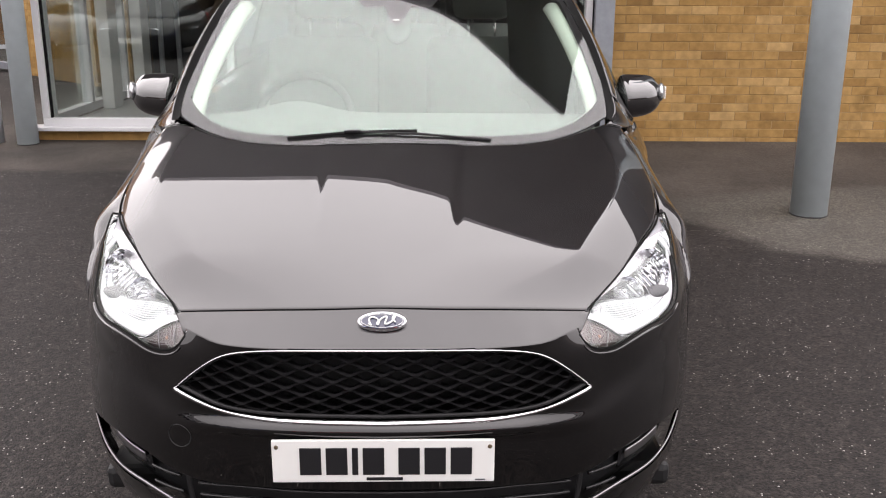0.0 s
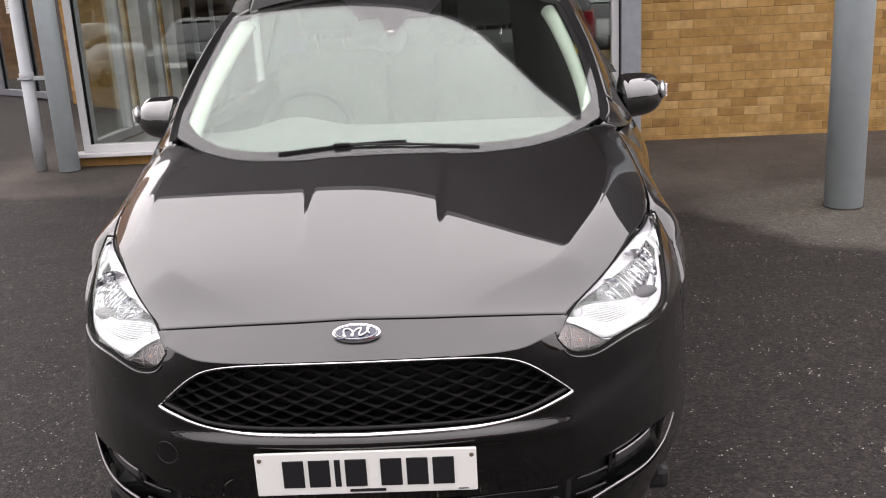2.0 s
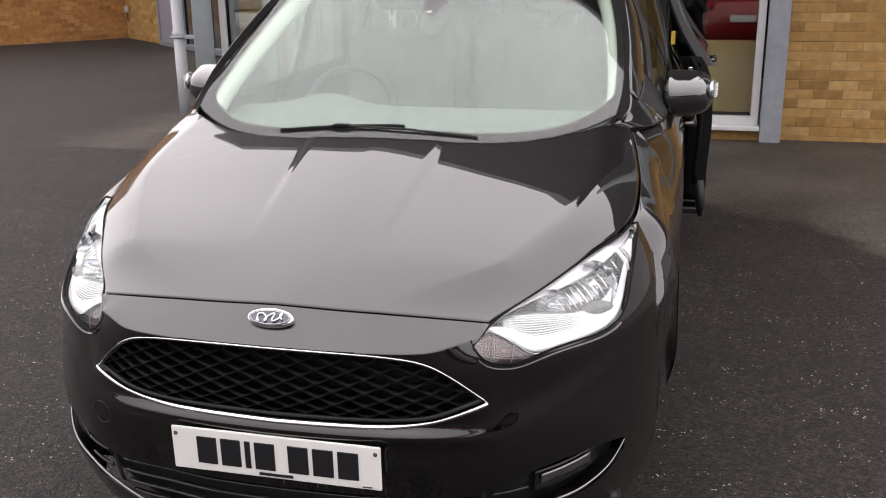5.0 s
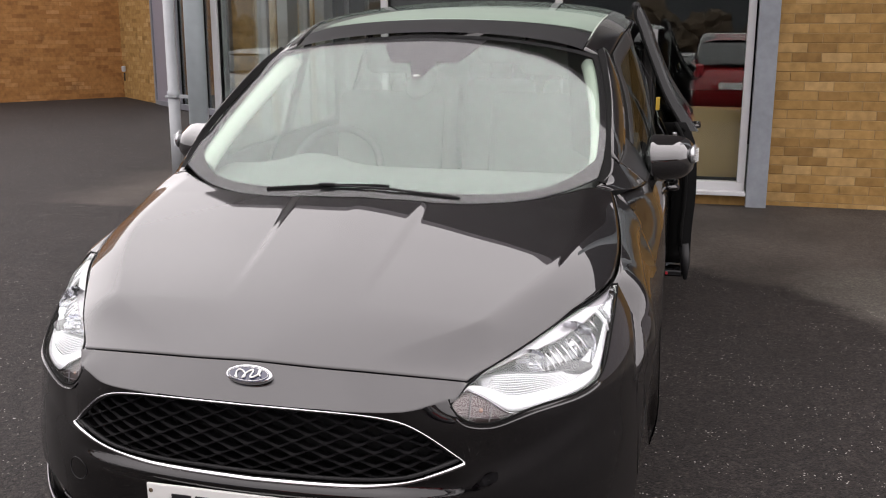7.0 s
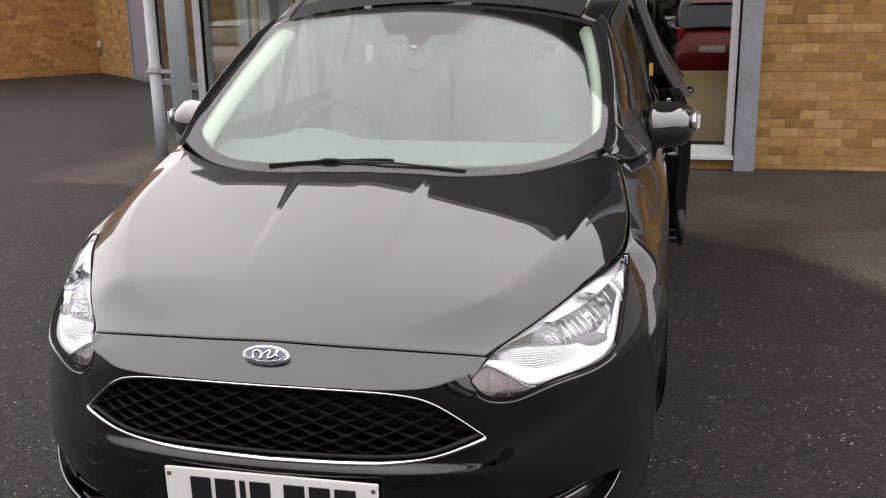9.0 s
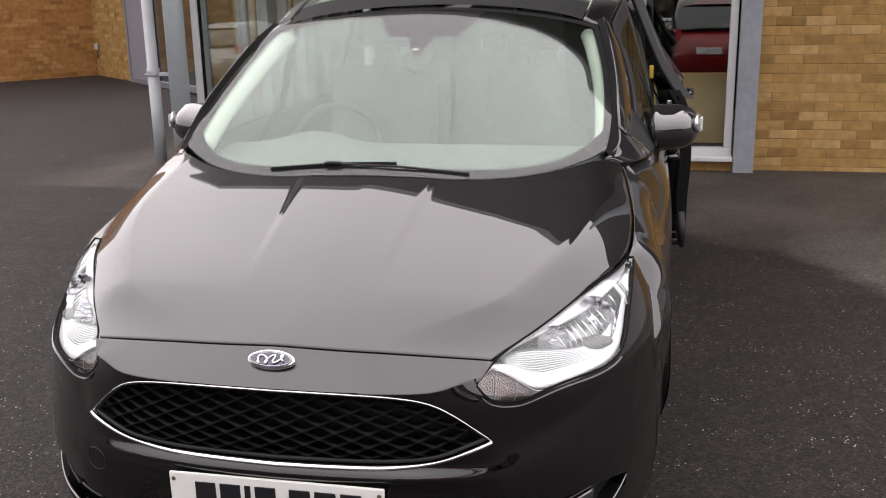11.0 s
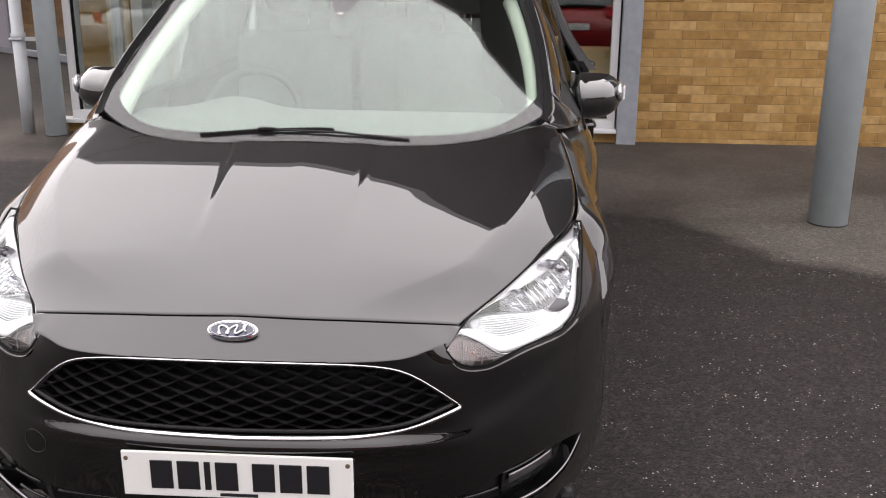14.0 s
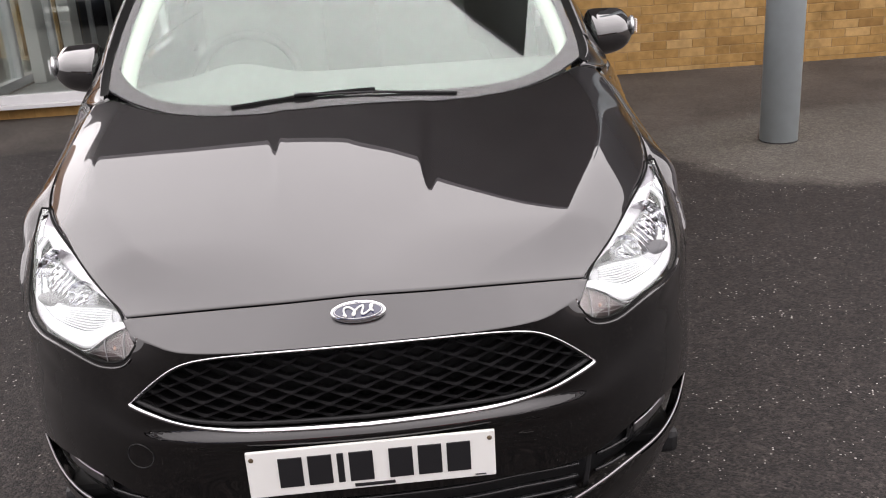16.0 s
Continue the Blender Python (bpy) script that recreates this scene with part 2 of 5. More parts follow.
LILAC = material("lilac_grey_panel", (0.26, 0.25, 0.29), 0.5, vary=0.06, scale=3)
SOFFIT = material("grey_canopy_soffit", (0.42, 0.40, 0.42), 0.6, vary=0.15, scale=3)
CLADDING = material("dark_upper_cladding", (0.05, 0.048, 0.052), 0.6, vary=0.15, scale=2)
TILEFLOOR = material("showroom_floor", (0.42, 0.42, 0.40), 0.3, vary=0.08, scale=6)
# near-black colour stands in for the dimness of the unlit interior
INNER = material("showroom_painted_dim", (0.035, 0.035, 0.045), 0.8, vary=0.3, scale=2)
TAN = material("tan_board", (0.55, 0.39, 0.19), 0.6, vary=0.1, scale=7)
PANE = glass("window_glass", 0.09, (0.88, 0.90, 0.89), 0.55)
PAINT = material("dark_grey_metallic_paint", (0.0068, 0.0056, 0.0068), 0.36, 1.0, coat=1.0, coat_rough=0.012)
PAINT.node_tree.nodes["Principled BSDF"].inputs["Coat IOR"].default_value = 1.82
BLACK = material("satin_black_plastic", (0.008, 0.008, 0.009), 0.55, bump=0.05, bump_scale=500)
RUBBER = material("black_rubber", (0.006, 0.006, 0.006), 0.75, vary=0.2, scale=60, spec=0.12)
CHROME = material("chrome", (0.82, 0.82, 0.84), 0.06, 1.0)
REFLECTOR = material("lamp_reflector", (0.86, 0.87, 0.89), 0.09, 1.0)
FASCIA = material("pale_fascia_panel", (0.62, 0.62, 0.60), 0.5, vary=0.06, scale=2)
LAMPWHITE = material("lamp_housing_silver", (0.86, 0.88, 0.89), 0.30)
LENS = glass("lamp_lens", 0.05, (0.97, 0.97, 0.98), 0.22)
SCREEN = glass("windscreen_glass", 0.035, (0.90, 0.95, 0.92), 0.225, (0.98, 0.985, 0.985))
SCREEN_IN = glass("windscreen_inner_face", 0.030, (0.90, 0.95, 0.92), 0.195, (0.80, 1.0, 0.91))
SIDEGLASS = glass("side_glass", 0.07, (0.74, 0.80, 0.77), 0.22)
ROOFGLASS = glass("panoramic_roof_glass", 0.10, (0.72, 0.78, 0.74), 0.7)
LAMPBACK = material("lamp_bezel", (0.50, 0.51, 0.52), 0.2, 0.75)
BEAMSHADE = material("beam_shade_grey", (0.13, 0.13, 0.135), 0.4, spec=0.4)
BROWGREY = material("lamp_brow_satin", (0.50, 0.49, 0.52), 0.3, 0.6)
LAMPRIB = material("lamp_rib_grey", (0.34, 0.35, 0.36), 0.3, 0.6)
MIRRORCAP = material("gloss_black_cap", (0.008, 0.0075, 0.008), 0.06, coat=1.0, coat_rough=0.01)
MIRRORCAP.node_tree.nodes["Principled BSDF"].inputs["Coat IOR"].default_value = 1.9
SATIN = material("satin_chrome", (0.30, 0.29, 0.30), 0.35, 1.0)
GLOSSBLACK = material("gloss_black_plastic", (0.014, 0.014, 0.015), 0.22)
MESH = material("grille_mesh_black", (0.009, 0.0085, 0.0095), 0.5, spec=0.2)
ORANGE = material("orange_bulb", (0.48, 0.28, 0.20), 0.25)
RUST = material("rusty_screw", (0.10, 0.07, 0.04), 0.6, vary=0.4, scale=200)
DARKGLASS = material("roof_glass", (0.008, 0.009, 0.01), 0.02, 0.0, coat=1.0, spec=0.9)
FRIT = material("black_frit", (0.020, 0.018, 0.020), 0.9, spec=0.05)
HEADER = material("roof_header_black", (0.016, 0.016, 0.017), 0.4, spec=0.25)
BLIND = material("pale_roof_blind", (0.60, 0.66, 0.60), 0.8, vary=0.05, scale=10)
TRIM = material("pale_interior_trim", (0.62, 0.64, 0.58), 0.7, vary=0.05, scale=30)
DASH = material("dashboard_grey", (0.12, 0.125, 0.12), 0.6, vary=0.15, scale=60, bump=0.1, bump_scale=400)
SEAT = material("grey_seat_cloth", (0.14, 0.15, 0.14), 0.9, vary=0.3, scale=80)
PLATE = material("white_plate", (0.78, 0.78, 0.76), 0.3, vary=0.04, scale=12)
INK = material("black_ink", (0.012, 0.012, 0.014), 0.4)
NAVY = material("navy_enamel", (0.016, 0.020, 0.055), 0.15, coat=1.0)
AMBER = material("indicator_lens", (0.17, 0.135, 0.135), 0.15, 0.5, vary=0.3, scale=40)
YELLOW = material("yellow_sticker", (0.60, 0.40, 0.05), 0.6)
REDGLOW = material("red_reflector", (0.45, 0.03, 0.04), 0.2, coat=1.0)


# ---- building helpers ----
def mesh_object(name, verts, faces, mat, parent=None, smooth=False, label=""):
    me = bpy.data.meshes.new(name)
    me.from_pydata([tuple(v) for v in verts], [], faces)
    me.materials.append(mat)
    if smooth:
        me.polygons.foreach_set("use_smooth", [True] * len(me.polygons))
    ob = new(name, me)
    if parent:
        ob.parent = parent
    if label:
        ob["label"] = label
    return ob


def part(name, bm, mat, parent=None, label="", smooth=False):
    me = bpy.data.meshes.new(name)
    bm.to_mesh(me)
    bm.free()
    me.materials.append(mat)
    if smooth:
        me.polygons.foreach_set("use_smooth", [True] * len(me.polygons))
    ob = new(name, me)
    if parent:
        ob.parent = parent
    if label:
        ob["label"] = label
    return ob


def box(lo, hi, bevel=0.0, bm=None):
    """A box from corner to corner, its edges eased, added to bm."""
    bm = bm or bmesh.new()
    made = bmesh.ops.create_cube(bm, size=1.0, matrix=Matrix.Translation([(a + b) / 2 for a, b in zip(lo, hi)]) @ Matrix.Diagonal((*[b - a for a, b in zip(lo, hi)], 1)))
    if bevel:
        edges = list({e for v in made["verts"] for e in v.link_edges})
        bmesh.ops.bevel(bm, geom=edges, offset=bevel, segments=2, affect="EDGES", profile=0.5)
    return bm


def tube(points, radius, sides=12, bm=None, close=True):
    """A round bar along points."""
    bm = bm or bmesh.new()
    pts = [Vector(p) for p in points]
    rings = []
    for i, p in enumerate(pts):
        way = (pts[min(i + 1, len(pts) - 1)] - pts[max(i - 1, 0)]).normalized()
        a = way.orthogonal().normalized() if i == 0 else (side - way * side.dot(way)).normalized()
        side, b = a, way.cross(a)
        r = radius[i] if isinstance(radius, (list, tuple)) else radius
        rings.append([bm.verts.new(p + r * (math.cos(k * 2 * math.pi / sides) * a + math.sin(k * 2 * math.pi / sides) * b)) for k in range(sides)])
    for r0, r1 in zip(rings, rings[1:]):
        for k in range(sides):
            bm.faces.new((r0[k], r0[(k + 1) % sides], r1[(k + 1) % sides], r1[k]))
    if close:
        bm.faces.new(rings[0][::-1])
        bm.faces.new(rings[-1])
    return bm


def natural(knots):
    """A smooth cubic through (x, y) knots, straight past its ends."""
    x, y = np.array([k[0] for k in knots], float), np.array([k[1] for k in knots], float)
    n, h = len(x), np.diff(x)
    A, r = np.eye(n), np.zeros(n)
    for i in range(1, n - 1):
        A[i, i - 1:i + 2] = h[i - 1], 2 * (h[i - 1] + h[i]), h[i]
        r[i] = 6 * ((y[i + 1] - y[i]) / h[i] - (y[i] - y[i - 1]) / h[i - 1])
    c = np.linalg.solve(A, r)
    first = (y[1] - y[0]) / h[0] - h[0] * c[1] / 6
    last = (y[-1] - y[-2]) / h[-1] + h[-1] * c[-2] / 6

    def at(q):
        q = np.asarray(q, float)
        w = np.clip(q, x[0], x[-1])
        i = np.clip(np.searchsorted(x, w) - 1, 0, n - 2)
        a, b = (x[i + 1] - w), (w - x[i])
        v = (c[i] * a ** 3 + c[i + 1] * b ** 3) / (6 * h[i]) + (y[i] / h[i] - c[i] * h[i] / 6) * a + (y[i + 1] / h[i] - c[i + 1] * h[i] / 6) * b
        return v + (q - w) * np.where(q < x[0], first, last)
    return at


def smoothstep(a, b, v):
    k = np.clip((np.asarray(v, float) - a) / (b - a), 0, 1)
    return k * k * (3 - 2 * k)


def skin(name, points, mat, parent=None, thick=0.0, label="", flip=False, normals=None):
    """A smooth sheet over a grid of points (rows, columns, 3), given thickness away from its outer side."""
    nr, nc, _ = points.shape
    faces = [(i * nc + j, i * nc + j + 1, (i + 1) * nc + j + 1, (i + 1) * nc + j) for i in range(nr - 1) for j in range(nc - 1)]
    if not flip:
        faces = [f[::-1] for f in faces]
    ob = mesh_object(name, points.reshape(-1, 3), faces, mat, parent, True, label)
    if normals is not None:
        ob.data.normals_split_custom_set_from_vertices([tuple(k) for k in normals.reshape(-1, 3)])
    if thick:
        mod = ob.modifiers.new("thickness", "SOLIDIFY")
        mod.thickness, mod.offset = thick, -1
    return ob



# ---- the ground ----
def ground_height(y):
    """The forecourt rises gently to the building and levels out past it."""
    return 0.028 * float(np.clip(y, -20, 16))


ys_ground = [-400, -60, -20, -8, 0, 4, 8, 12, 16, 40, 400]
gv = [(x, y, ground_height(y)) for y in ys_ground for x in (-400, -40, -12, 0, 12, 40, 400)]
gf = [(i * 7 + j, i * 7 + j + 1, i * 7 + j + 8, i * 7 + j + 7) for i in range(len(ys_ground) - 1) for j in range(6)]
tagged(mesh_object("ground", gv, gf, ASPHALT), "damp dark asphalt forecourt with pale stone chips", "ground", kind="structure")

# ---- the showroom ----
FACE = 8.20            # front plane of the glazing
BASE = ground_height(FACE)
ROOF = 4.74


def wall_slab(name, a, b, z0, z1, thick, mat, label, category="wall"):
    """An upright wall from a to b in plan, thick to the left of that way, with courses laid along it."""
    a, b = Vector((*a, 0)), Vector((*b, 0))
    way = (b - a).normalized()
    side = Vector((-way.y, way.x, 0)) * thick
    plan = [a, b, b + side, a + side]
    v = [(p.x, p.y, z) for z in (z0, z1) for p in plan]
    f = [(3, 2, 1, 0), (4, 5, 6, 7), (0, 1, 5, 4), (1, 2, 6, 5), (2, 3, 7, 6), (3, 0, 4, 7)]
    ob = mesh_object(name, v, f, mat)
    uv = ob.data.uv_layers.new(name="courses")
    for poly in ob.data.polygons:
        for li in poly.loop_indices:
            co = ob.data.vertices[ob.data.loops[li].vertex_index].co
            along = (co - a).dot(way) if abs(poly.normal.dot(way)) < 0.7 else (co - a).dot(side.normalized())
            uv.data[li].uv = (along, co.z - BASE)
    return tagged(ob, label, category, kind="structure")


WALL_X0, WALL_Y = 1.44, 8.262
backing = wall_slab("wall_front", (WALL_X0, WALL_Y + 0.0022), (5.6, WALL_Y + 0.0022), BASE - 0.1, ROOF, 0.28, MORTAR, "buff brick wall in stretcher bond beside the glazing")
wall_slab("wall_recess_long", (-13.6, 12.25), (-9.57, 16.05), 0.1, ROOF, 0.28, BRICK_BROWN, "darker brown brick wall of the entrance recess")
wall_slab("wall_recess_short", (-9.57, 16.05), (-8.23, 15.0), 0.1, ROOF, 0.28, BRICK_FAR, "buff brick return wall beside the entrance")
wall_slab("wall_entrance_pier", (-5.6, 12.754), (-3.62, 11.063), 0.1, ROOF, 0.28, BRICK_FAR, "buff brick pier beside the entrance doors")
# unseen wall, added to end the brick reflection in the car's wing
wall_slab("wall_front_far", (5.6, WALL_Y + 0.02), (14, WALL_Y + 0.02), BASE - 0.1, ROOF, 0.26, SOFFIT, "unseen plain wall added past the brickwork for a dark reflection")
wall_slab("wall_back", (14, 22), (-20, 22), 0.1, ROOF, 0.3, INNER, "rear wall inside the showroom, dimness put in its colour")
wall_slab("wall_outer_end", (14.3, 8.2), (14.3, 22), 0.1, ROOF, 0.3, BRICK_FAR, "buff brick end wall")
# unseen parapet band over the glazing, made pale to brighten the car roof's reflection
tagged(part("trim_head", box((-3.7, FACE - 0.04, 2.75), (WALL_X0, FACE + 0.25, ROOF), 0.01), FASCIA), "unseen fascia over the window heads, pale to brighten reflections", "trim", kind="structure")

floor_in = box((-3.44, FACE + 0.1, BASE), (14, 22, 0.335))
tagged(part("floor", floor_in, TILEFLOOR), "pale grey showroom floor", "floor", kind="structure")
tagged(part("ceiling", box((-3.5, FACE + 0.26, 2.95), (14, 22, 3.05)), INNER), "showroom ceiling, dimness put in its colour", "ceiling", kind="structure")


def glazing(name, a, b, z0, z1, mullions, label, frame_w=0.06, mat=FRAME, rails=()):
    """A glazed screen from a to b in plan: a frame, mullions at distances along it, and a pane in each bay."""
    a, b = Vector((*a, 0)), Vector((*b, 0))
    way, length = (b - a).normalized(), (b - a).length
    turn = Matrix.Translation(a) @ Matrix.Rotation(math.atan2(way.y, way.x), 4, "Z")
    top = tagged(new(name, None), label, "window", kind="structure")
    top.matrix_world = turn
    d = 0.05
    part("window_frame", box((0, -d, z1 - frame_w), (length, d, z1), 0.006), mat, top)
    part("window_sill_rail", box((0, -d, z0), (length, d, z0 + frame_w + 0.01), 0.006), mat, top)
    cuts = [0, *mullions, length]
    for i, c in enumerate(cuts):
        lo = 0 if i == 0 else (length - frame_w if i == len(cuts) - 1 else c - frame_w / 2)
        part("mullion", box((lo, -d - 0.002, z0 + frame_w + 0.01), (lo + frame_w, d + 0.002, z1 - frame_w), 0.006), mat, top)
        part("gasket", box((lo + frame_w, -0.02, z0 + frame_w + 0.01), (lo + frame_w + 0.012, 0.02, z1 - frame_w)), RUBBER, top) if i < len(cuts) - 1 else None
    for c0, c1 in zip(cuts, cuts[1:]):
        pane = part("pane", box((c0 + 0.03, -0.006, z0 + 0.03), (c1 - 0.03, 0.006, z1 - 0.03)), PANE, top)
        pane.visible_shadow = False
    for z in rails:
        part("rail", box((frame_w, -d + 0.004, z), (length - frame_w, d - 0.004, z + frame_w), 0.005), mat, top)
    return top


front = glazing("window_1", (-3.50, FACE + 0.05), (1.26, FACE + 0.05), 0.35, 2.76, (1.665, 3.19), "tall white-framed showroom glazing reflecting the car park")
glazing("window_2", (-3.49, FACE + 0.12), (-3.49, 11.0), 0.35, 2.76, (0.97, 1.70, 2.05), "white-framed side glazing of the showroom corner", 0.07)
for y in (9.47, 10.50):
    tagged(part("trim_column", box((-3.42, y, 0.336), (-3.30, y + 0.27, 2.945), 0.008), WHITEWALL), "white boxed column inside the side glazing", "column", kind="structure")
for y in (11.35, 12.1):
    tagged(part("trim_post", box((-3.38, y, 0.336), (-3.33, y + 0.06, 2.945), 0.006), PIPE), "slim grey post before the dark inner wall", "post", kind="structure")
wall_slab("wall_inner_side", (-3.44, 11.06), (-3.44, 22.0), 0.1, ROOF, 0.10, INNER, "inner side wall of the showroom, dimness put in its colour")
glazing("window_3", (-8.23, 15.0), (-5.6, 12.754), 0.40, 2.9, (1.25, 2.35), "grey-framed entrance with a lilac-grey side panel and dark doors", 0.08, GREYFRAME)
panel_m = Matrix.Translation((-8.23, 15.0, 0)) @ Matrix.Rotation(math.atan2(12.754 - 15.0, -5.6 + 8.23), 4, "Z")
side_panel = box((0.08, -0.03, 0.48), (1.21, -0.012, 2.82), 0.003)
bmesh.ops.transform(side_panel, matrix=panel_m, verts=side_panel.verts)
tagged(part("trim_door_panel", side_panel, LILAC), "plain lilac-grey panel beside the entrance doors", "panel", kind="structure")
sill = box((-3.64, FACE - 0.09, 0.318), (1.27, FACE + 0.10, 0.352), 0.006)
tagged(part("window_sill", sill, FRAME), "long white projecting window sill", "sill", kind="structure")
low = wall_slab("wall_plinth", (-3.55, FACE), (1.28, FACE), BASE - 0.1, 0.318, 0.2, BRICK_FAR, "low buff brick plinth under the window sill")

# steel channel at the end of the glazing
ch = box((1.275, 8.13, BASE - 0.01), (1.435, 8.142, ROOF), 0.002)
box((1.275, 8.142, BASE - 0.01), (1.289, 8.25, ROOF), 0.002, ch)
box((1.421, 8.142, BASE - 0.01), (1.435, 8.25, ROOF), 0.002, ch)
tagged(part("steel_column", ch, STEEL), "grey galvanised steel column between glazing and brickwork", "column", kind="structure")


def round_post(name, x, y, r, z1, mat, label):
    top = tagged(new(name, None), label, "post")
    top.location = (x, y, ground_height(y))
    z1 -= ground_height(y)
    part("shaft", tube([(0, 0, -0.02), (0, 0, z1)], r, 48), mat, top, smooth=True)
    part("base_joint", tube([(0, 0, -0.01), (0, 0, 0.006)], r + 0.003, 48), BLACK, top, smooth=True)
    return top


round_post("canopy_post", 2.338, 5.85, 0.114, ROOF, POST, "grey painted round steel post holding the canopy")
round_post("canopy_post", -3.572, 8.02, 0.088, ROOF, POST, "grey painted round steel post at the showroom corner")


def downpipe():
    top = tagged(new("downpipe", None), "pale grey plastic rainwater downpipe strapped beside a round post", "pipe")
    top.location = (-3.86, 8.09, ground_height(8.09))
    part("lower_pipe", tube([(0, 0, 0), (0, 0, 0.80)], 0.053, 28), PIPE, top, smooth=True)
    part("upper_pipe", tube([(0, 0, 0.80), (0, 0, 0.86), (0, 0, 0.865), (0, 0, ROOF - 0.3)], [0.060, 0.060, 0.050, 0.050], 28), PIPE, top, smooth=True)
    strap = box((-0.060, -0.060, 0.803), (0.060, 0.060, 0.820), 0.004)
    box((0.058, -0.010, 0.795), (0.185, 0.010, 0.828), 0.002, strap)
    part("bracket", strap, PIPE, top)
    return top


downpipe()

# canopy over the forecourt: a slab whose front edge slants and bends, deep over the entrance recess
CANOPY_Z = 4.75
rim = [(-6.2, 9.4), (-5.3, 8.6), (-4.5, 7.75), (-4.0, 7.15), (-3.5, 6.76), (-2.5, 6.52), (-1.8, 6.37), (-1.0, 6.25), (-0.4, 6.13), (0.05, 5.98), (0.35, 5.82), (0.7, 5.59), (1.1, 5.30), (1.60, 5.05), (1.715, 5.72), (2.2, 6.75)]
plan_c = rim + [(2.84, 8.12), (-3.75, 8.3), (-3.75, 9.6), (-6.2, 9.6)]
nc_ = len(plan_c)
cb = bmesh.new()
rings_c = [[cb.verts.new((x, y, z)) for x, y in plan_c] for z in (CANOPY_Z, CANOPY_Z + 0.06)]
cb.faces.new(rings_c[0][::-1])
cb.faces.new(rings_c[1])
for k in range(nc_):
    cb.faces.new((rings_c[0][k], rings_c[0][(k + 1) % nc_], rings_c[1][(k + 1) % nc_], rings_c[1][k]))
tagged(part("canopy", cb, SOFFIT), "dark flat canopy reaching out over the forecourt", "canopy", kind="structure")
# unseen upper storey, added dark so wing and door flank reflect less sky
upper = box((WALL_X0, FACE - 0.03, 2.80), (14.0, FACE + 0.055, 7.0), 0.01)
tagged(part("wall_upper_right", upper, CLADDING), "unseen dark upper wall added over the brickwork to darken reflections", "wall", kind="structure")
tagged(part("roof", box((-3.8, FACE + 0.2, ROOF), (14.4, 22.3, ROOF + 0.3)), SOFFIT), "flat dark roof of the showroom", "roof", kind="structure")

# a board standing inside the glass
cab = tagged(new("display_board", None), "low tan board standing inside the showroom glass", "board")
cab.location = (0.62, FACE + 0.25, 0.335)
part("panel", box((0, 0, 0.09), (0.60, 0.03, 0.68), 0.004), TAN, cab)
part("skirting", box((0, 0.006, 0), (0.60, 0.03, 0.09), 0.003), BLACK, cab)

# small fittings of the entrance recess
sock = tagged(new("outdoor_socket", None), "small grey socket box with a cable on the brick return wall", "socket")
sock.matrix_world = pose(-9.43, 15.90, 0.98, 0, 0, -38)
part("box_body", box((-0.05, -0.05, -0.05), (0.05, 0.0, 0.05), 0.010), PIPE, sock)
part("cable", tube([(0.02, -0.02, -0.07), (0.03, -0.025, -0.16), (0.02, -0.02, -0.22)], 0.012, 8), BLACK, sock, smooth=True)

notice = tagged(new("door_notice", None), "small white paper notice on the dark entrance glass", "notice")
notice.matrix_world = pose(-6.78, 13.70, 1.70, 0, 0, -40.5)
part("notice", box((-0.07, -0.004, -0.10), (0.07, -0.001, 0.10)), PLATE, notice)
for k in range(5):
    part("notice_bar", box((-0.05, -0.0065, 0.062 - 0.034 * k), (0.05 - 0.014 * (k % 2), -0.004, 0.072 - 0.034 * k)), GREYFRAME, notice)



# ---- the car: x across, y back from its nose, z up from the ground ----
CAR = tagged(new("people_carrier", None), "dark grey metallic people carrier with an open sliding side door", "car")
CAR.matrix_world = pose(-0.137, 1.98, 0.055, 1.6, 0, 1.2)

PLAN = ((0, 0), (0.25, 0.012), (0.40, 0.042), (0.52, 0.092), (0.626, 0.160), (0.722, 0.262), (0.796, 0.40), (0.848, 0.58), (0.876, 0.80), (0.897, 1.10), (0.91, 1.6), (0.915, 2.4), (0.905, 3.4), (0.86, 4.2))
plan_s = np.concatenate(([0], np.cumsum([math.dist(a, b) for a, b in zip(PLAN, PLAN[1:])])))
plan_x, plan_y = natural(list(zip(plan_s, [p[0] for p in PLAN]))), natural(list(zip(plan_s, [p[1] for p in PLAN])))
# how far the skin leans in, by height: at the nose, at the lamps, along the wing, along the doors
NOSE_CURVE = natural(((0.14, 0.12), (0.22, 0.055), (0.33, 0.032), (0.40, 0.030), (0.47, 0.026), (0.503, 0.019), (0.523, 0.006), (0.537, 0.010), (0.552, 0.020), (0.575, 0.014), (0.66, 0.000), (0.75, -0.002)))


def LEAN_NOSE(z):
    """Upright up to the grille's top, then laid back towards the bonnet."""
    z = np.asarray(z, float)
    return np.where(z < 0.741, NOSE_CURVE(np.minimum(z, 0.741)), -0.001 + (z - 0.741) * 1.36)


LEAN_LAMP = natural(((0.14, 0.07), (0.22, 0.030), (0.30, 0.004), (0.40, -0.008), (0.49, -0.008), (0.53, -0.004), (0.57, 0.002), (0.62, 0.007), (0.66, 0.009), (0.70, 0.013), (0.78, 0.050), (0.885, 0.112)))
LEAN_WING = natural(((0.14, 0.035), (0.25, -0.008), (0.45, -0.019), (0.62, -0.009), (0.75, 0.012), (0.85, 0.052), (0.94, 0.104), (1.0, 0.138), (1.04, 0.17)))
LEAN_DOOR = natural(((0.14, 0.06), (0.28, 0.015), (0.45, 0.01), (0.65, 0.0), (0.82, 0.004), (0.94, 0.022), (1.0, 0.05), (1.06, 0.09)))


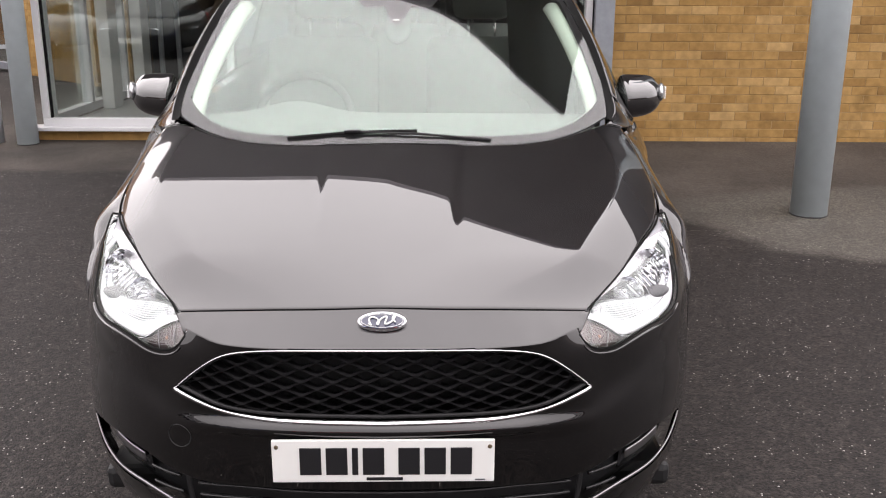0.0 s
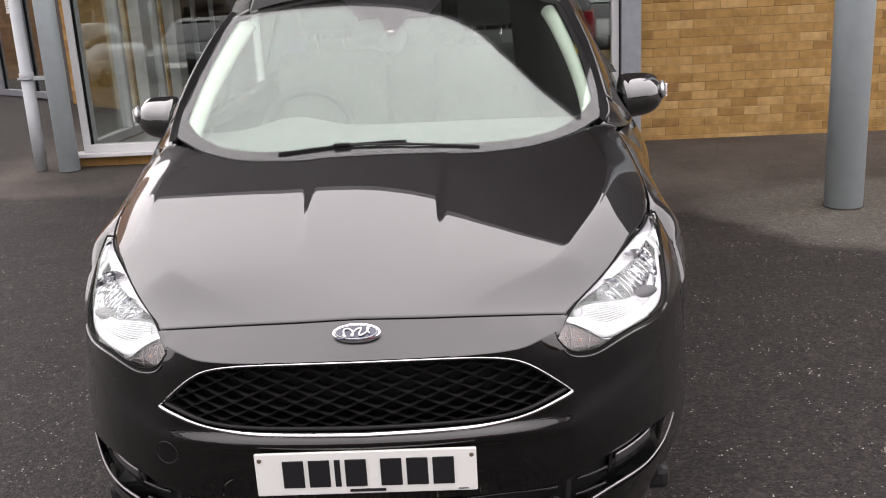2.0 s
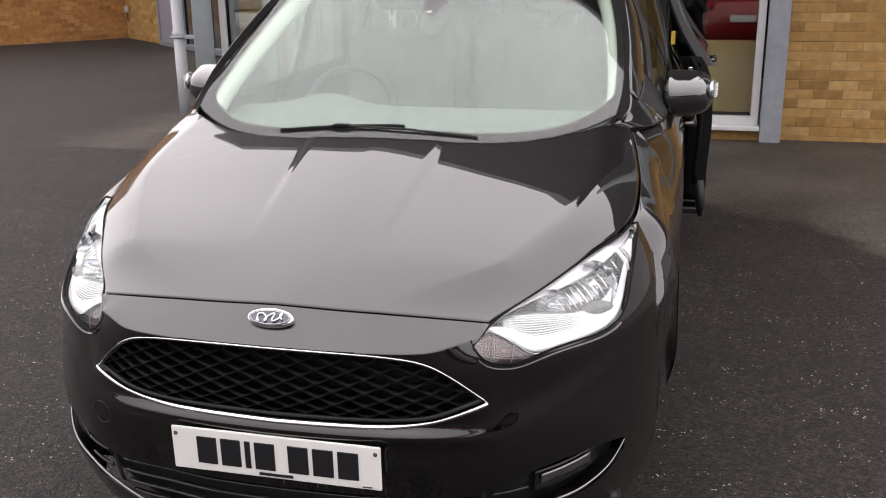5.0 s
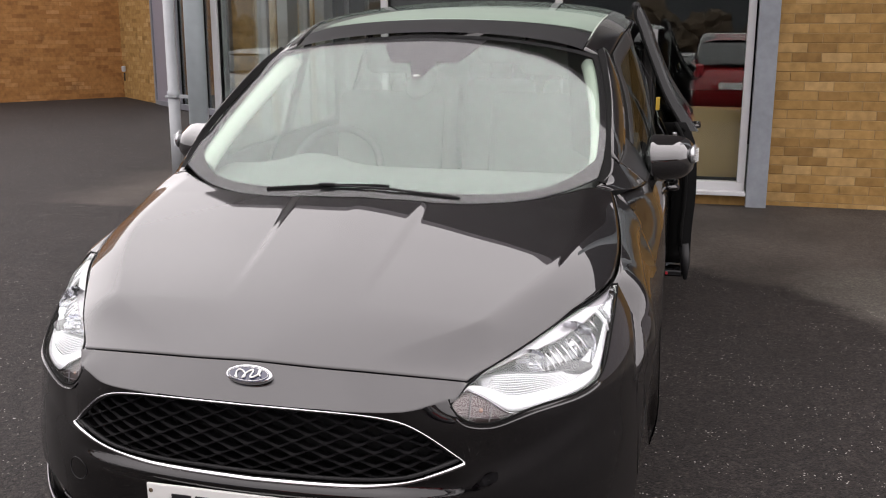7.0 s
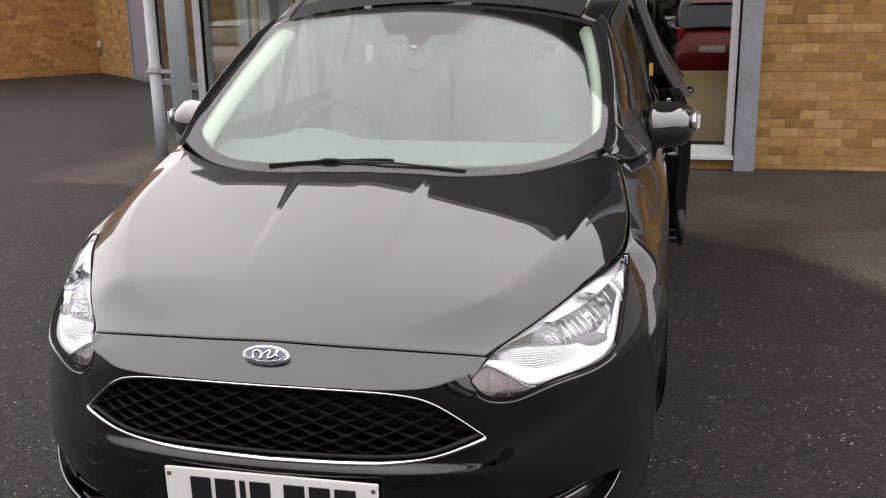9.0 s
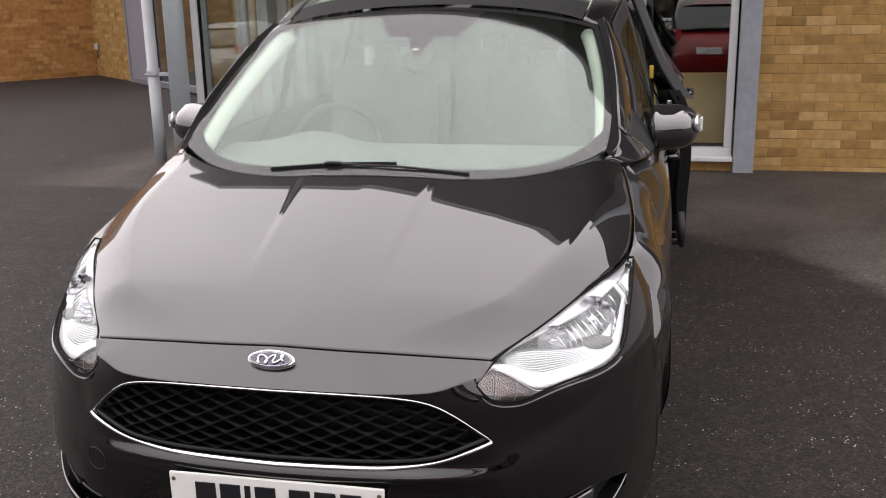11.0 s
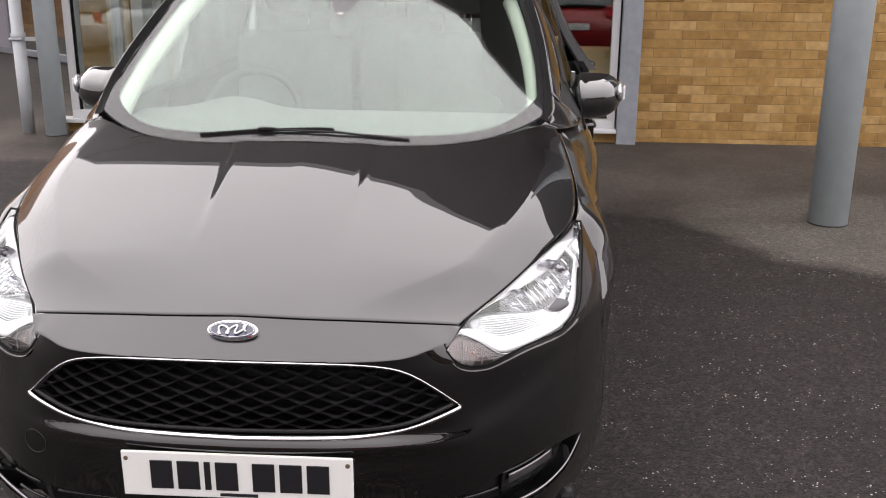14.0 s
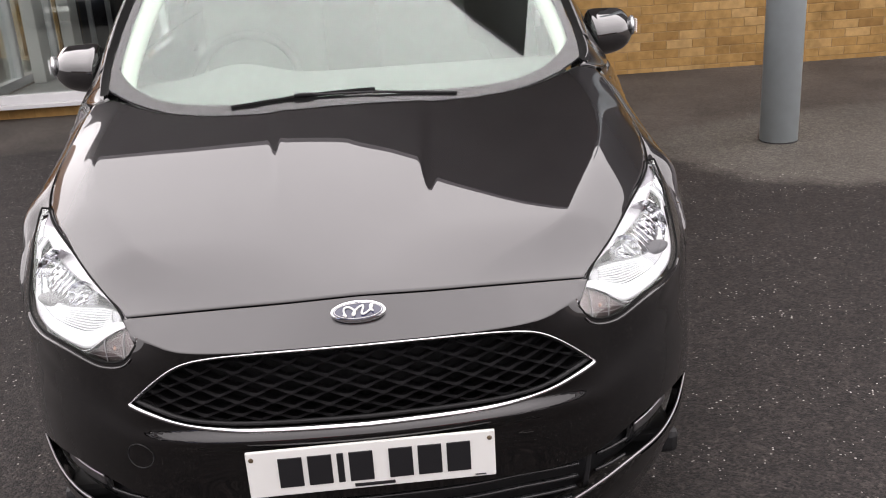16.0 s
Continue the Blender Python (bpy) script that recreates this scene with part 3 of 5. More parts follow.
FOLD_RISE = 0.014     # the crease climbs from the grille's corner to the lamp's tip


def side_skin(s, z, out=0.0):
    """A point of the body's upright skin, s metres round from the middle of the nose."""
    s, z = np.broadcast_arrays(np.asarray(s, float), np.asarray(z, float))
    a = np.abs(s)
    px, py = plan_x(a), plan_y(a)
    tx, ty = plan_x(a + 1e-3) - plan_x(a - 1e-3), plan_y(a + 1e-3) - plan_y(a - 1e-3)
    k = np.hypot(tx, ty)
    nx, ny = ty / k, -tx / k
    lift = FOLD_RISE * smoothstep(0.36, 0.474, a) * smoothstep(0.58, 0.72, z)
    w1, w2, w3 = smoothstep(0.30, 0.56, a), smoothstep(0.85, 1.25, a), smoothstep(1.5, 1.95, a)
    d = LEAN_NOSE(z - lift) * (1 - w1) + LEAN_LAMP(z) * w1 * (1 - w2) + LEAN_WING(z) * w2 * (1 - w3) + LEAN_DOOR(z) * w3
    # soft crease round the bumper's corner, rising from the grille towards the wing
    crest = 0.545 + 0.27 * (a - 0.48)
    d = d + 0.005 * smoothstep(crest - 0.034, crest + 0.034, z) * smoothstep(0.47, 0.56, a) * (1 - smoothstep(0.82, 1.0, a)) - out
    # flared lip in front of the wheel arch, turned a little forwards and up
    past = py - (0.615 + 0.6 * (z - 0.80))
    d = d - 0.017 * smoothstep(0, 0.042, past) * (1 - smoothstep(0.07, 0.34, past)) * smoothstep(0.62, 0.72, z) * (1 - smoothstep(0.79, 0.855, z))
    return np.stack([np.sign(s + 1e-12) * np.where(a < 1e-9, 0, px - nx * d), py - ny * d, z], -1)


def s_near(x, y, z):
    """How far round the skin the place (x, y) at height z lies."""
    q = np.linspace(0, 4.5, 3000)
    p = side_skin(q, np.full_like(q, z))
    return float(q[np.argmin(np.hypot(p[:, 0] - x, p[:, 1] - y))])


def around(knots):
    """A height by s from places (x, y, z) along an edge of the skin."""
    return natural(sorted((s_near(*k), k[2]) for k in knots))


def band(name, s0, s1, lo, hi, ns, nz, mat, parent, out=0.0, thick=0.003, label=""):
    """The piece of skin between two heights, from s0 round to s1."""
    s = np.linspace(s0, s1, ns)[:, None]
    a, b = np.asarray(lo(np.abs(s))), np.asarray(hi(np.abs(s)))
    t = np.linspace(0, 1, nz)[None, :]
    sg, zg = s + 0 * t, a + (b - a) * t
    ds = side_skin(sg + 2e-3, zg, out) - side_skin(sg - 2e-3, zg, out)
    dz = side_skin(sg, zg + 2e-3, out) - side_skin(sg, zg - 2e-3, out)
    nrm = np.cross(ds, dz)
    nrm /= np.linalg.norm(nrm, axis=-1, keepdims=True)
    return skin(name, side_skin(sg, zg, out), mat, parent, thick, label, flip=s1 < s0, normals=nrm)


def level(z):
    return lambda s: np.full_like(np.asarray(s, float), z)


# bonnet: height over the plan
BONNET_MID = natural(((0.05, 0.793), (0.09, 0.808), (0.20, 0.846), (0.40, 0.909), (0.65, 0.981), (0.90, 1.050), (1.15, 1.118)))
BONNET_W = natural(((0.09, 0.470), (0.14, 0.485), (0.271, 0.566), (0.408, 0.648), (0.525, 0.715), (0.645, 0.764), (0.75, 0.778), (0.85, 0.776), (0.95, 0.763), (1.02, 0.749), (1.06, 0.739), (1.10, 0.728)))
BONNET_DROP = natural(((0.09, 0.042), (0.14, 0.047), (0.271, 0.058), (0.408, 0.068), (0.525, 0.078), (0.645, 0.093), (0.75, 0.087), (0.85, 0.079), (0.95, 0.066), (1.02, 0.051), (1.06, 0.045), (1.10, 0.041)))



def bonnet_z(x, y):
    """Nearly flat across its middle, with two raised creases, rolling over at the shoulders."""
    r = np.abs(x) / BONNET_W(y)
    along = np.clip((y - 0.1) / 0.8, 0, 1)
    nose = 1 - smoothstep(0.08, 0.32, y)
    start = 0.80 + 0.05 * along - 0.34 * nose
    roll = np.clip((r - start) / (1 - start), 0, 1.15) ** 1.52
    crown = 0.010 + 0.019 * along + 0.022 * nose
    grow = 0.0042 * smoothstep(0.28, 0.62, y)
    ridge = grow * (1 - smoothstep(0.137 + 0.06 * y, 0.168 + 0.06 * y, np.abs(x)))
    return BONNET_MID(y) - crown * r ** 1.4 - (BONNET_DROP(y) - crown) * roll + ridge - grow


def nose_line(x):
    """Front shut line of the bonnet."""
    return 0.0885 + 0.052 * (np.abs(x) / 0.48) ** 2.2


def bonnet_rear(x):
    return 0.864 + 0.219 * (np.abs(x) / 0.69) ** 3.6


# bonnet panel: rows across, columns back
nu, nv = 221, 101
u = np.linspace(-1, 1, nu)[:, None]
v = np.linspace(0, 1, nv)[None, :]
yb = np.empty((nu, nv))
xb = np.empty((nu, nv))
front_x = u * 0.480
rear_x = u * 0.708
y0 = nose_line(front_x) + 0 * v
y1 = bonnet_rear(rear_x) + 0 * v
yb = y0 + (y1 - y0) * v
edge_w = BONNET_W(nose_line(0.48) + (bonnet_rear(0.683) - nose_line(0.48)) * v) - 0.003
xb = u * edge_w
yb = nose_line(xb * 0.48 / edge_w) * (1 - v) + bonnet_rear(np.minimum(np.abs(xb), 0.68 + 0.05 * np.clip(np.abs(xb) - 0.68, 0, 1))) * v + 0.002 * (1 - v)
bonnet = skin("bonnet", np.stack([xb, yb, bonnet_z(xb, yb)], -1), PAINT, CAR, 0.004)

# edges read round the skin
HOOD_EDGE = around(((0.482, 0.14, 0.780), (0.562, 0.271, 0.804), (0.645, 0.408, 0.841), (0.715, 0.525, 0.870), (0.763, 0.645, 0.888), (0.777, 0.82, 0.947), (0.753, 1.0, 1.021), (0.739, 1.06, 1.045)))
S_TIP, S_HOODEND, S_LAMPTOP = 0.474, s_near(0.482, 0.14, 0.780), s_near(0.763, 0.645, 0.886)
LAMP_LOW = natural(((S_TIP, 0.742), (0.487, 0.723), (0.510, 0.705), (0.545, 0.695), (0.575, 0.6935), (0.61, 0.699), (0.657, 0.708), (0.72, 0.713), (0.79, 0.712), (0.85, 0.7125), (0.90, 0.719), (0.94, 0.733), (0.98, 0.757), (1.03, 0.792), (1.08, 0.824), (1.13, 0.854), (S_LAMPTOP, 0.884)))
S_GRILLE = s_near(0.491, 0.085, 0.612)
GR_TOP = natural(((0, 0.742), (0.20, 0.740), (0.30, 0.733), (0.375, 0.712), (0.44, 0.668), (S_GRILLE, 0.614)))
GR_LOW = natural(((0, 0.552), (0.20, 0.554), (0.30, 0.557), (0.375, 0.568), (0.44, 0.590), (S_GRILLE, 0.610)))



def lamp_high(s):
    s = np.asarray(s, float)
    rise = 0.742 + (HOOD_EDGE(S_HOODEND) - 0.742) * np.clip((s - S_TIP) / (S_HOODEND - S_TIP), 0, 1)
    return np.where(s < S_HOODEND, rise, HOOD_EDGE(s)) - 0.003


EDGE_Y = np.linspace(0.14, 1.06, 47)
EDGE_X = BONNET_W(EDGE_Y) + 0.003
EDGE_P = np.stack([EDGE_X, EDGE_Y, bonnet_z(BONNET_W(EDGE_Y), EDGE_Y) - 0.003], -1)
edge_s = np.array([s_near(*p) for p in EDGE_P])
edge_s = np.maximum.accumulate(edge_s + np.arange(47) * 1e-5)


def bonnet_edge(s):
    """The place on the bonnet's side edge that lies s round the skin."""
    s = np.abs(s)
    return np.stack([np.interp(s, edge_s, EDGE_P[:, k]) for k in range(3)], -1)


TIP = side_skin(S_TIP, 0.744)


def lamp_point(s, f, out=0.0):
    """A point of the headlamp's face: s round, f up from its lower edge (0) to the bonnet's edge (1)."""
    s, f = np.broadcast_arrays(np.asarray(s, float), np.asarray(f, float))
    a = np.abs(s)
    low = side_skin(a, LAMP_LOW(a) - 0.001)
    k = np.clip((a - S_TIP) / (S_HOODEND - S_TIP), 0, 1)[..., None]
    high = np.where(k < 1, TIP * (1 - k) + EDGE_P[0] * k, bonnet_edge(a))
    n = np.stack([plan_y(a + 1e-3) - plan_y(a - 1e-3), plan_x(a - 1e-3) - plan_x(a + 1e-3), 0.0012 + 0 * a], -1)
    n = n / np.linalg.norm(n, axis=-1, keepdims=True)
    p = low + (high - low) * f[..., None] + n * (out + 0.016 * np.sin(math.pi * f) * smoothstep(S_TIP, S_TIP + 0.12, a) * (1 - smoothstep(S_LAMPTOP - 0.12, S_LAMPTOP, a)))[..., None]
    return p * np.stack([np.sign(s + 1e-12), np.ones_like(s), np.ones_like(s)], -1)


def lamp_patch(name, s0, s1, f0, f1, ns, nf, mat, parent, out=0.0, label="", thick=0.0):
    """A piece parallel to the lamp's face; f0 and f1 may depend on s."""
    s = np.linspace(s0, s1, ns)[:, None]
    lo, hi = (np.asarray(k(np.abs(s)) if callable(k) else k, float) + 0 * s for k in (f0, f1))
    f = lo + (hi - lo) * np.linspace(0, 1, nf)[None, :]
    return skin(name, lamp_point(s + 0 * f, f, out), mat, parent, thick, label, flip=s1 < s0)


CHIN = natural(((0, 0.363), (0.25, 0.363), (0.40, 0.366), (0.49, 0.383), (0.60, 0.422), (0.75, 0.438), (0.84, 0.428), (0.91, 0.411)))
S_FOG = 0.91
S_END = s_near(0.893, 1.06, 0.9)
ARCH_Y, ARCH_R = 0.90, 0.345


def arch(s):
    """Lower edge of the wing: the wheel arch."""
    y = plan_y(s)
    k = np.clip(1 - ((y - ARCH_Y) / ARCH_R) ** 2, 0, 1)
    return np.where(k > 0, 0.32 + ARCH_R * np.sqrt(k), 0.22)


def low_corner(s):
    return np.maximum(np.where(plan_y(s) > ARCH_Y - ARCH_R, arch(s), 0.15), 0.15)


FOLD = 0.7415         # crease from the grille to the lamps
# nose panel: eased at its top to the bonnet's front edge
half = np.concatenate((np.linspace(0, S_TIP, 56), np.linspace(S_TIP, S_HOODEND, 9)[1:]))
sn = np.concatenate((-half[:0:-1], half))[:, None]
tn = np.linspace(0, 1, 20)[None, :]
xt = np.minimum(np.abs(side_skin(sn[:, 0], 0.785)[:, 0]), 0.4835)
yt = nose_line(xt) - 0.0025
top_n = np.stack([np.sign(sn[:, 0]) * xt, yt, bonnet_z(xt, yt) - 0.001], -1)
low_z = np.where(np.abs(sn) <= S_TIP, np.maximum(GR_TOP(np.abs(sn)), FOLD + FOLD_RISE * smoothstep(0.36, 0.474, np.abs(sn))), np.maximum(lamp_high(np.abs(sn)) + 0.004, FOLD + FOLD_RISE))
pn = side_skin(sn + 0 * tn, low_z + (top_n[:, 2:3] - low_z) * tn)
pn = pn + (top_n[:, None, :] - pn[:, -1:, :]) * (np.clip(tn + 0 * low_z, 0, 1) ** 1.2)[..., None]
nose_panel = skin("nose_panel", pn, PAINT, CAR)
bumper = band("bumper", -S_GRILLE, S_GRILLE, CHIN, GR_LOW, 101, 28, PAINT, CAR, thick=0)
for sg in (-1, 1):
    under_lamp = lambda s: np.where(s <= S_TIP, FOLD + FOLD_RISE * smoothstep(0.36, 0.474, s), LAMP_LOW(np.maximum(s, S_TIP)) - 0.002)
    band("corner_skin", sg * 0.21, sg * S_GRILLE, lambda s: np.minimum(GR_TOP(s), FOLD), under_lamp, 60, 24, PAINT, bumper, thick=0)
    band("corner_skin", sg * S_GRILLE, sg * S_FOG, CHIN, under_lamp, 70, 44, PAINT, bumper, thick=0)
    band("corner_skin", sg * S_TIP, sg * S_HOODEND, lambda s: lamp_high(s) + 0.002, lambda s: np.maximum(lamp_high(s) + 0.004, FOLD + FOLD_RISE), 10, 6, PAINT, bumper, thick=0)
    band("corner_skin", sg * S_FOG, sg * S_LAMPTOP, low_corner, lambda s: LAMP_LOW(s) - 0.004, 30, 36, PAINT, bumper, thick=0)
    # wing: eased at its top to the bonnet's edge
    sw = np.linspace(S_LAMPTOP, S_END, 50)[:, None]
    top_w = bonnet_edge(sw)[..., 2] - 0.002
    tw = (1 - (1 - np.linspace(0, 1, 56)) ** 1.9)[None, :]
    low_w = np.where(plan_y(sw) < ARCH_Y, low_corner(sw), arch(sw))
    zw_ = low_w + (top_w - low_w) * tw
    pw = side_skin(sw + 0 * tw, zw_)
    pw = pw + (bonnet_edge(sw) + np.array([0.002, 0, 0]) - side_skin(sw, top_w)) * (smoothstep(0.45, 1, tw)[..., None]) * np.array([1, 1, 0])
    # broad rounded shoulder along the bonnet's edge
    turn_z = top_w - 0.11
    u_w = np.clip((top_w - zw_) / 0.11, 0, 1)
    rear_w = smoothstep(S_LAMPTOP + 0.01, S_LAMPTOP + 0.16, sw)
    f_w = (np.sqrt(np.clip(1 - (1 - u_w) ** 2, 0, 1)) * (1 - rear_w) + u_w * (2 - u_w) * rear_w)[..., None]
    full_w = side_skin(sw + 0 * tw, zw_, 0.016 * smoothstep(-0.45, 0.0, zw_ - turn_z))
    flank_w = side_skin(sw, turn_z, 0.016)
    edge_w2 = bonnet_edge(sw) + np.array([0.002, 0, 0])
    round_w = np.where((zw_ > turn_z)[..., None], edge_w2 * (1 - f_w) + flank_w * f_w, full_w)
    round_w[..., 2] = zw_
    k_w = smoothstep(S_LAMPTOP, S_LAMPTOP + 0.10, sw)[..., None]
    pw = pw * (1 - k_w) + round_w * k_w
    skin("wing", pw * np.array([sg, 1, 1]), PAINT, CAR, 0.003, flip=sg < 0)
    band("front_door", sg * (S_END + 0.005), sg * (S_END + 1.15), level(0.22), level(1.035), 40, 24, PAINT, CAR)
    band("rear_quarter", sg * (S_END + (1.155 if sg < 0 else 1.95)), sg * 4.35, level(0.22), level(1.035), 40, 24, PAINT, CAR)



def bm_from(rings, closed=True, bm=None, cap=False):
    """Joins rings of points into a smooth tube-like mesh."""
    bm = bm or bmesh.new()
    vs = [[bm.verts.new(p) for p in ring] for ring in rings]
    n = len(vs[0])
    for r0, r1 in zip(vs, vs[1:]):
        for k in range(n if closed else n - 1):
            bm.faces.new((r0[k], r0[(k + 1) % n], r1[(k + 1) % n], r1[k]))
    if cap:
        bm.faces.new(vs[0][::-1])
        bm.faces.new(vs[-1])
    return bm


# dark underlay behind the shut lines
band("inner_shell", -S_LAMPTOP + 0.05, S_LAMPTOP - 0.05, level(0.16), lambda s: np.minimum(np.where(s < S_GRILLE, GR_LOW(s), LAMP_LOW(s)), 0.86) - 0.02, 91, 12, BLACK, CAR, -0.11)
under = np.stack([xb * 0.97, yb + 0.012, bonnet_z(xb, yb) - 0.030], -1)
skin("bonnet_underside", under, BLACK, CAR)
for sg in (-1, 1):
    band("wheel_liner", sg * S_LAMPTOP, sg * (S_END + 0.1), level(0.2), lambda s: bonnet_edge(s)[..., 2] - 0.03, 30, 12, BLACK, CAR, -0.04)

# ---- windscreen, pillars, roof ----
SCREEN_MID = natural(((0.85, 1.024), (0.92, 1.060), (1.2, 1.199), (1.542, 1.361), (1.75, 1.455), (1.95, 1.543)))
SCREEN_W = natural(((0.90, 0.60), (1.02, 0.672), (1.10, 0.690), (1.20, 0.698), (1.30, 0.697), (1.484, 0.682), (1.65, 0.655), (1.80, 0.620), (1.86, 0.600)))


def screen_z(x, y):
    return SCREEN_MID(y) - 0.135 * x ** 2 + 0.010 * (x / 0.65) ** 2 * smoothstep(1.40, 1.85, y)


def screen_low(x):
    return 0.872 + 0.225 * (np.abs(x) / 0.69) ** 3.6


def screen_top(x):
    return 1.842 - 0.055 * (np.abs(x) / 0.64) ** 2


def screen_patch(name, a, b, v0, v1, mat, parent, out=0.0, nu=61, nv=31, thick=0.0, label=""):
    """The part of the windscreen's surface between two shares across (a, b: -1 to 1) and up (v0, v1: 0 to 1, each may depend on the share across)."""
    su = np.linspace(a, b, nu)[:, None]
    lo, hi = (f(su) if callable(f) else f for f in (v0, v1))
    sv = lo + (hi - lo) * np.linspace(0, 1, nv)[None, :]
    ye = screen_low(0.69) * (1 - sv) + screen_top(0.64) * sv
    xs = su * SCREEN_W(ye)
    ysc = screen_low(su * 0.69) * (1 - sv) + screen_top(su * 0.64) * sv
    return skin(name, np.stack([xs, ysc, screen_z(xs, ysc) + out], -1), mat, parent, thick, label)


windscreen = screen_patch("windscreen", -1, 1, 0.0, 1.0, SCREEN, CAR, 0.0, 81, 51)
windscreen.visible_shadow = False
inner_face = screen_patch("inner_face", -0.99, 0.99, 0.002, 0.998, SCREEN_IN, windscreen, -0.010, 61, 31)
inner_face.visible_shadow = False


def frit_low(su):
    return 0.052 + 0.17 * np.abs(su) ** 12


screen_patch("frit_lower", -1, 1, 0.0, frit_low, FRIT, windscreen, -0.005, 61, 6, label="black printed border of the glass")
screen_patch("frit_upper", -1, 1, lambda su: 1 - 0.022 - 0.03 * np.abs(su) ** 8, 1.0, FRIT, windscreen, -0.005, 61, 5, label="black printed border of the glass")
for sg in (-1, 1):
    screen_patch("frit_side", sg * 0.968, sg * 1.0, 0.0, 1.0, FRIT, windscreen, -0.005, 4, 41, label="black printed border of the glass")


def pod_edge(su):
    """Lower outline of the printed patch round the sensor."""
    w = np.abs(su)
    return 1 - np.where(w < 0.075, 0.33 - 2.2 * np.clip(w - 0.02, 0, 1), np.where(w < 0.19, 0.205, 0.205 - (w - 0.19) * 1.35))


screen_patch("sensor_patch", -0.335, 0.335, pod_edge, 1.0, FRIT, windscreen, -0.007, 81, 12, label="black patch round the mirror sensor")
pod = bmesh.new()
bmesh.ops.create_uvsphere(pod, u_segments=20, v_segments=12, radius=1, matrix=Matrix.Translation((0, 1.61, 1.325)) @ Matrix.Rotation(radians(22), 4, "X") @ Matrix.Diagonal((0.05, 0.12, 0.03, 1)))
part("sensor_housing", pod, BLACK, windscreen, smooth=True)
dot = bmesh.new()
bmesh.ops.create_uvsphere(dot, u_segments=10, v_segments=6, radius=1, matrix=Matrix.Translation((-0.004, 1.545, 1.356)) @ Matrix.Rotation(radians(25), 4, "X") @ Matrix.Diagonal((0.013, 0.008, 0.003, 1)))
part("sensor_eye", dot, PLATE, windscreen, smooth=True)


def screen_edge(v, sg):
    ye = screen_low(0.69) * (1 - v) + screen_top(0.64) * v
    x = SCREEN_W(ye)
    return np.array([sg * x, ye, float(screen_z(x, ye))])


def strip(name, inner, outer, mat, parent, thick=0.0, label="", bulge=0.0, n=6):
    """A band between two rows of points, bulged outwards in its middle."""
    a, b = np.array(inner), np.array(outer)
    t = np.linspace(0, 1, n)[None, :, None]
    pts = a[:, None] * (1 - t) + b[:, None] * t
    pts = pts + np.array([0, 0, bulge]) * np.sin(math.pi * t)
    sgn = 1 if (b[0] - a[0])[0] >= 0 else -1
    pts[..., 0] += sgn * bulge * 0.5 * np.sin(math.pi * t[..., 0])
    return skin(name, pts, mat, parent, thick, label)


def flowing(points, n=25):
    """A smooth row of n points through a few."""
    pts = np.array([np.asarray(p, float) for p in points])
    run = np.concatenate(([0], np.cumsum(np.linalg.norm(np.diff(pts, axis=0), axis=1))))
    q = np.linspace(0, run[-1], n)
    return np.stack([natural(list(zip(run, pts[:, k])))(q) for k in range(3)], -1)


ROOF_MID = natural(((1.845, 1.500), (2.10, 1.566), (2.45, 1.606), (2.9, 1.625), (3.4, 1.612), (4.0, 1.545), (4.4, 1.45)))
ROOF_W = natural(((1.78, 0.655), (2.2, 0.695), (2.8, 0.705), (3.5, 0.680), (4.4, 0.60)))


def roof_z(x, y):
    r = np.abs(x) / ROOF_W(y)
    return ROOF_MID(y) - 0.052 * r ** 2 - 0.045 * r ** 9


def roof_patch(name, a, b, y0, y1, mat, parent, out=0.0, nu=41, nv=25, thick=0.0):
    su = np.linspace(a, b, nu)[:, None]
    ya = y0 - 0.055 * su ** 2
    yy = ya + (y1 - ya) * np.linspace(0, 1, nv)[None, :]
    xs = su * ROOF_W(yy)
    return skin(name, np.stack([xs, yy, roof_z(xs, yy) + out], -1), mat, parent, thick)


roof = roof_patch("roof", -1, 1, 3.45, 4.38, PAINT, CAR, 0.0, 41, 15, 0.004)
roof_patch("roof_header", -0.86, 0.86, 1.850, 2.02, HEADER, roof, 0.0, 41, 10)
roof_patch("roof_pane", -0.86, 0.86, 2.025, 3.44, ROOFGLASS, roof, 0.001, 41, 30)
roof_patch("roof_blind", -0.86, 0.86, 2.025, 3.44, BLIND, roof, -0.025, 41, 20)
for sg in (-1, 1):
    roof_patch("roof_rail", sg * 0.868, sg * 1.0, 1.850, 3.445, PAINT, roof, 0.002, 10, 40, 0.004)

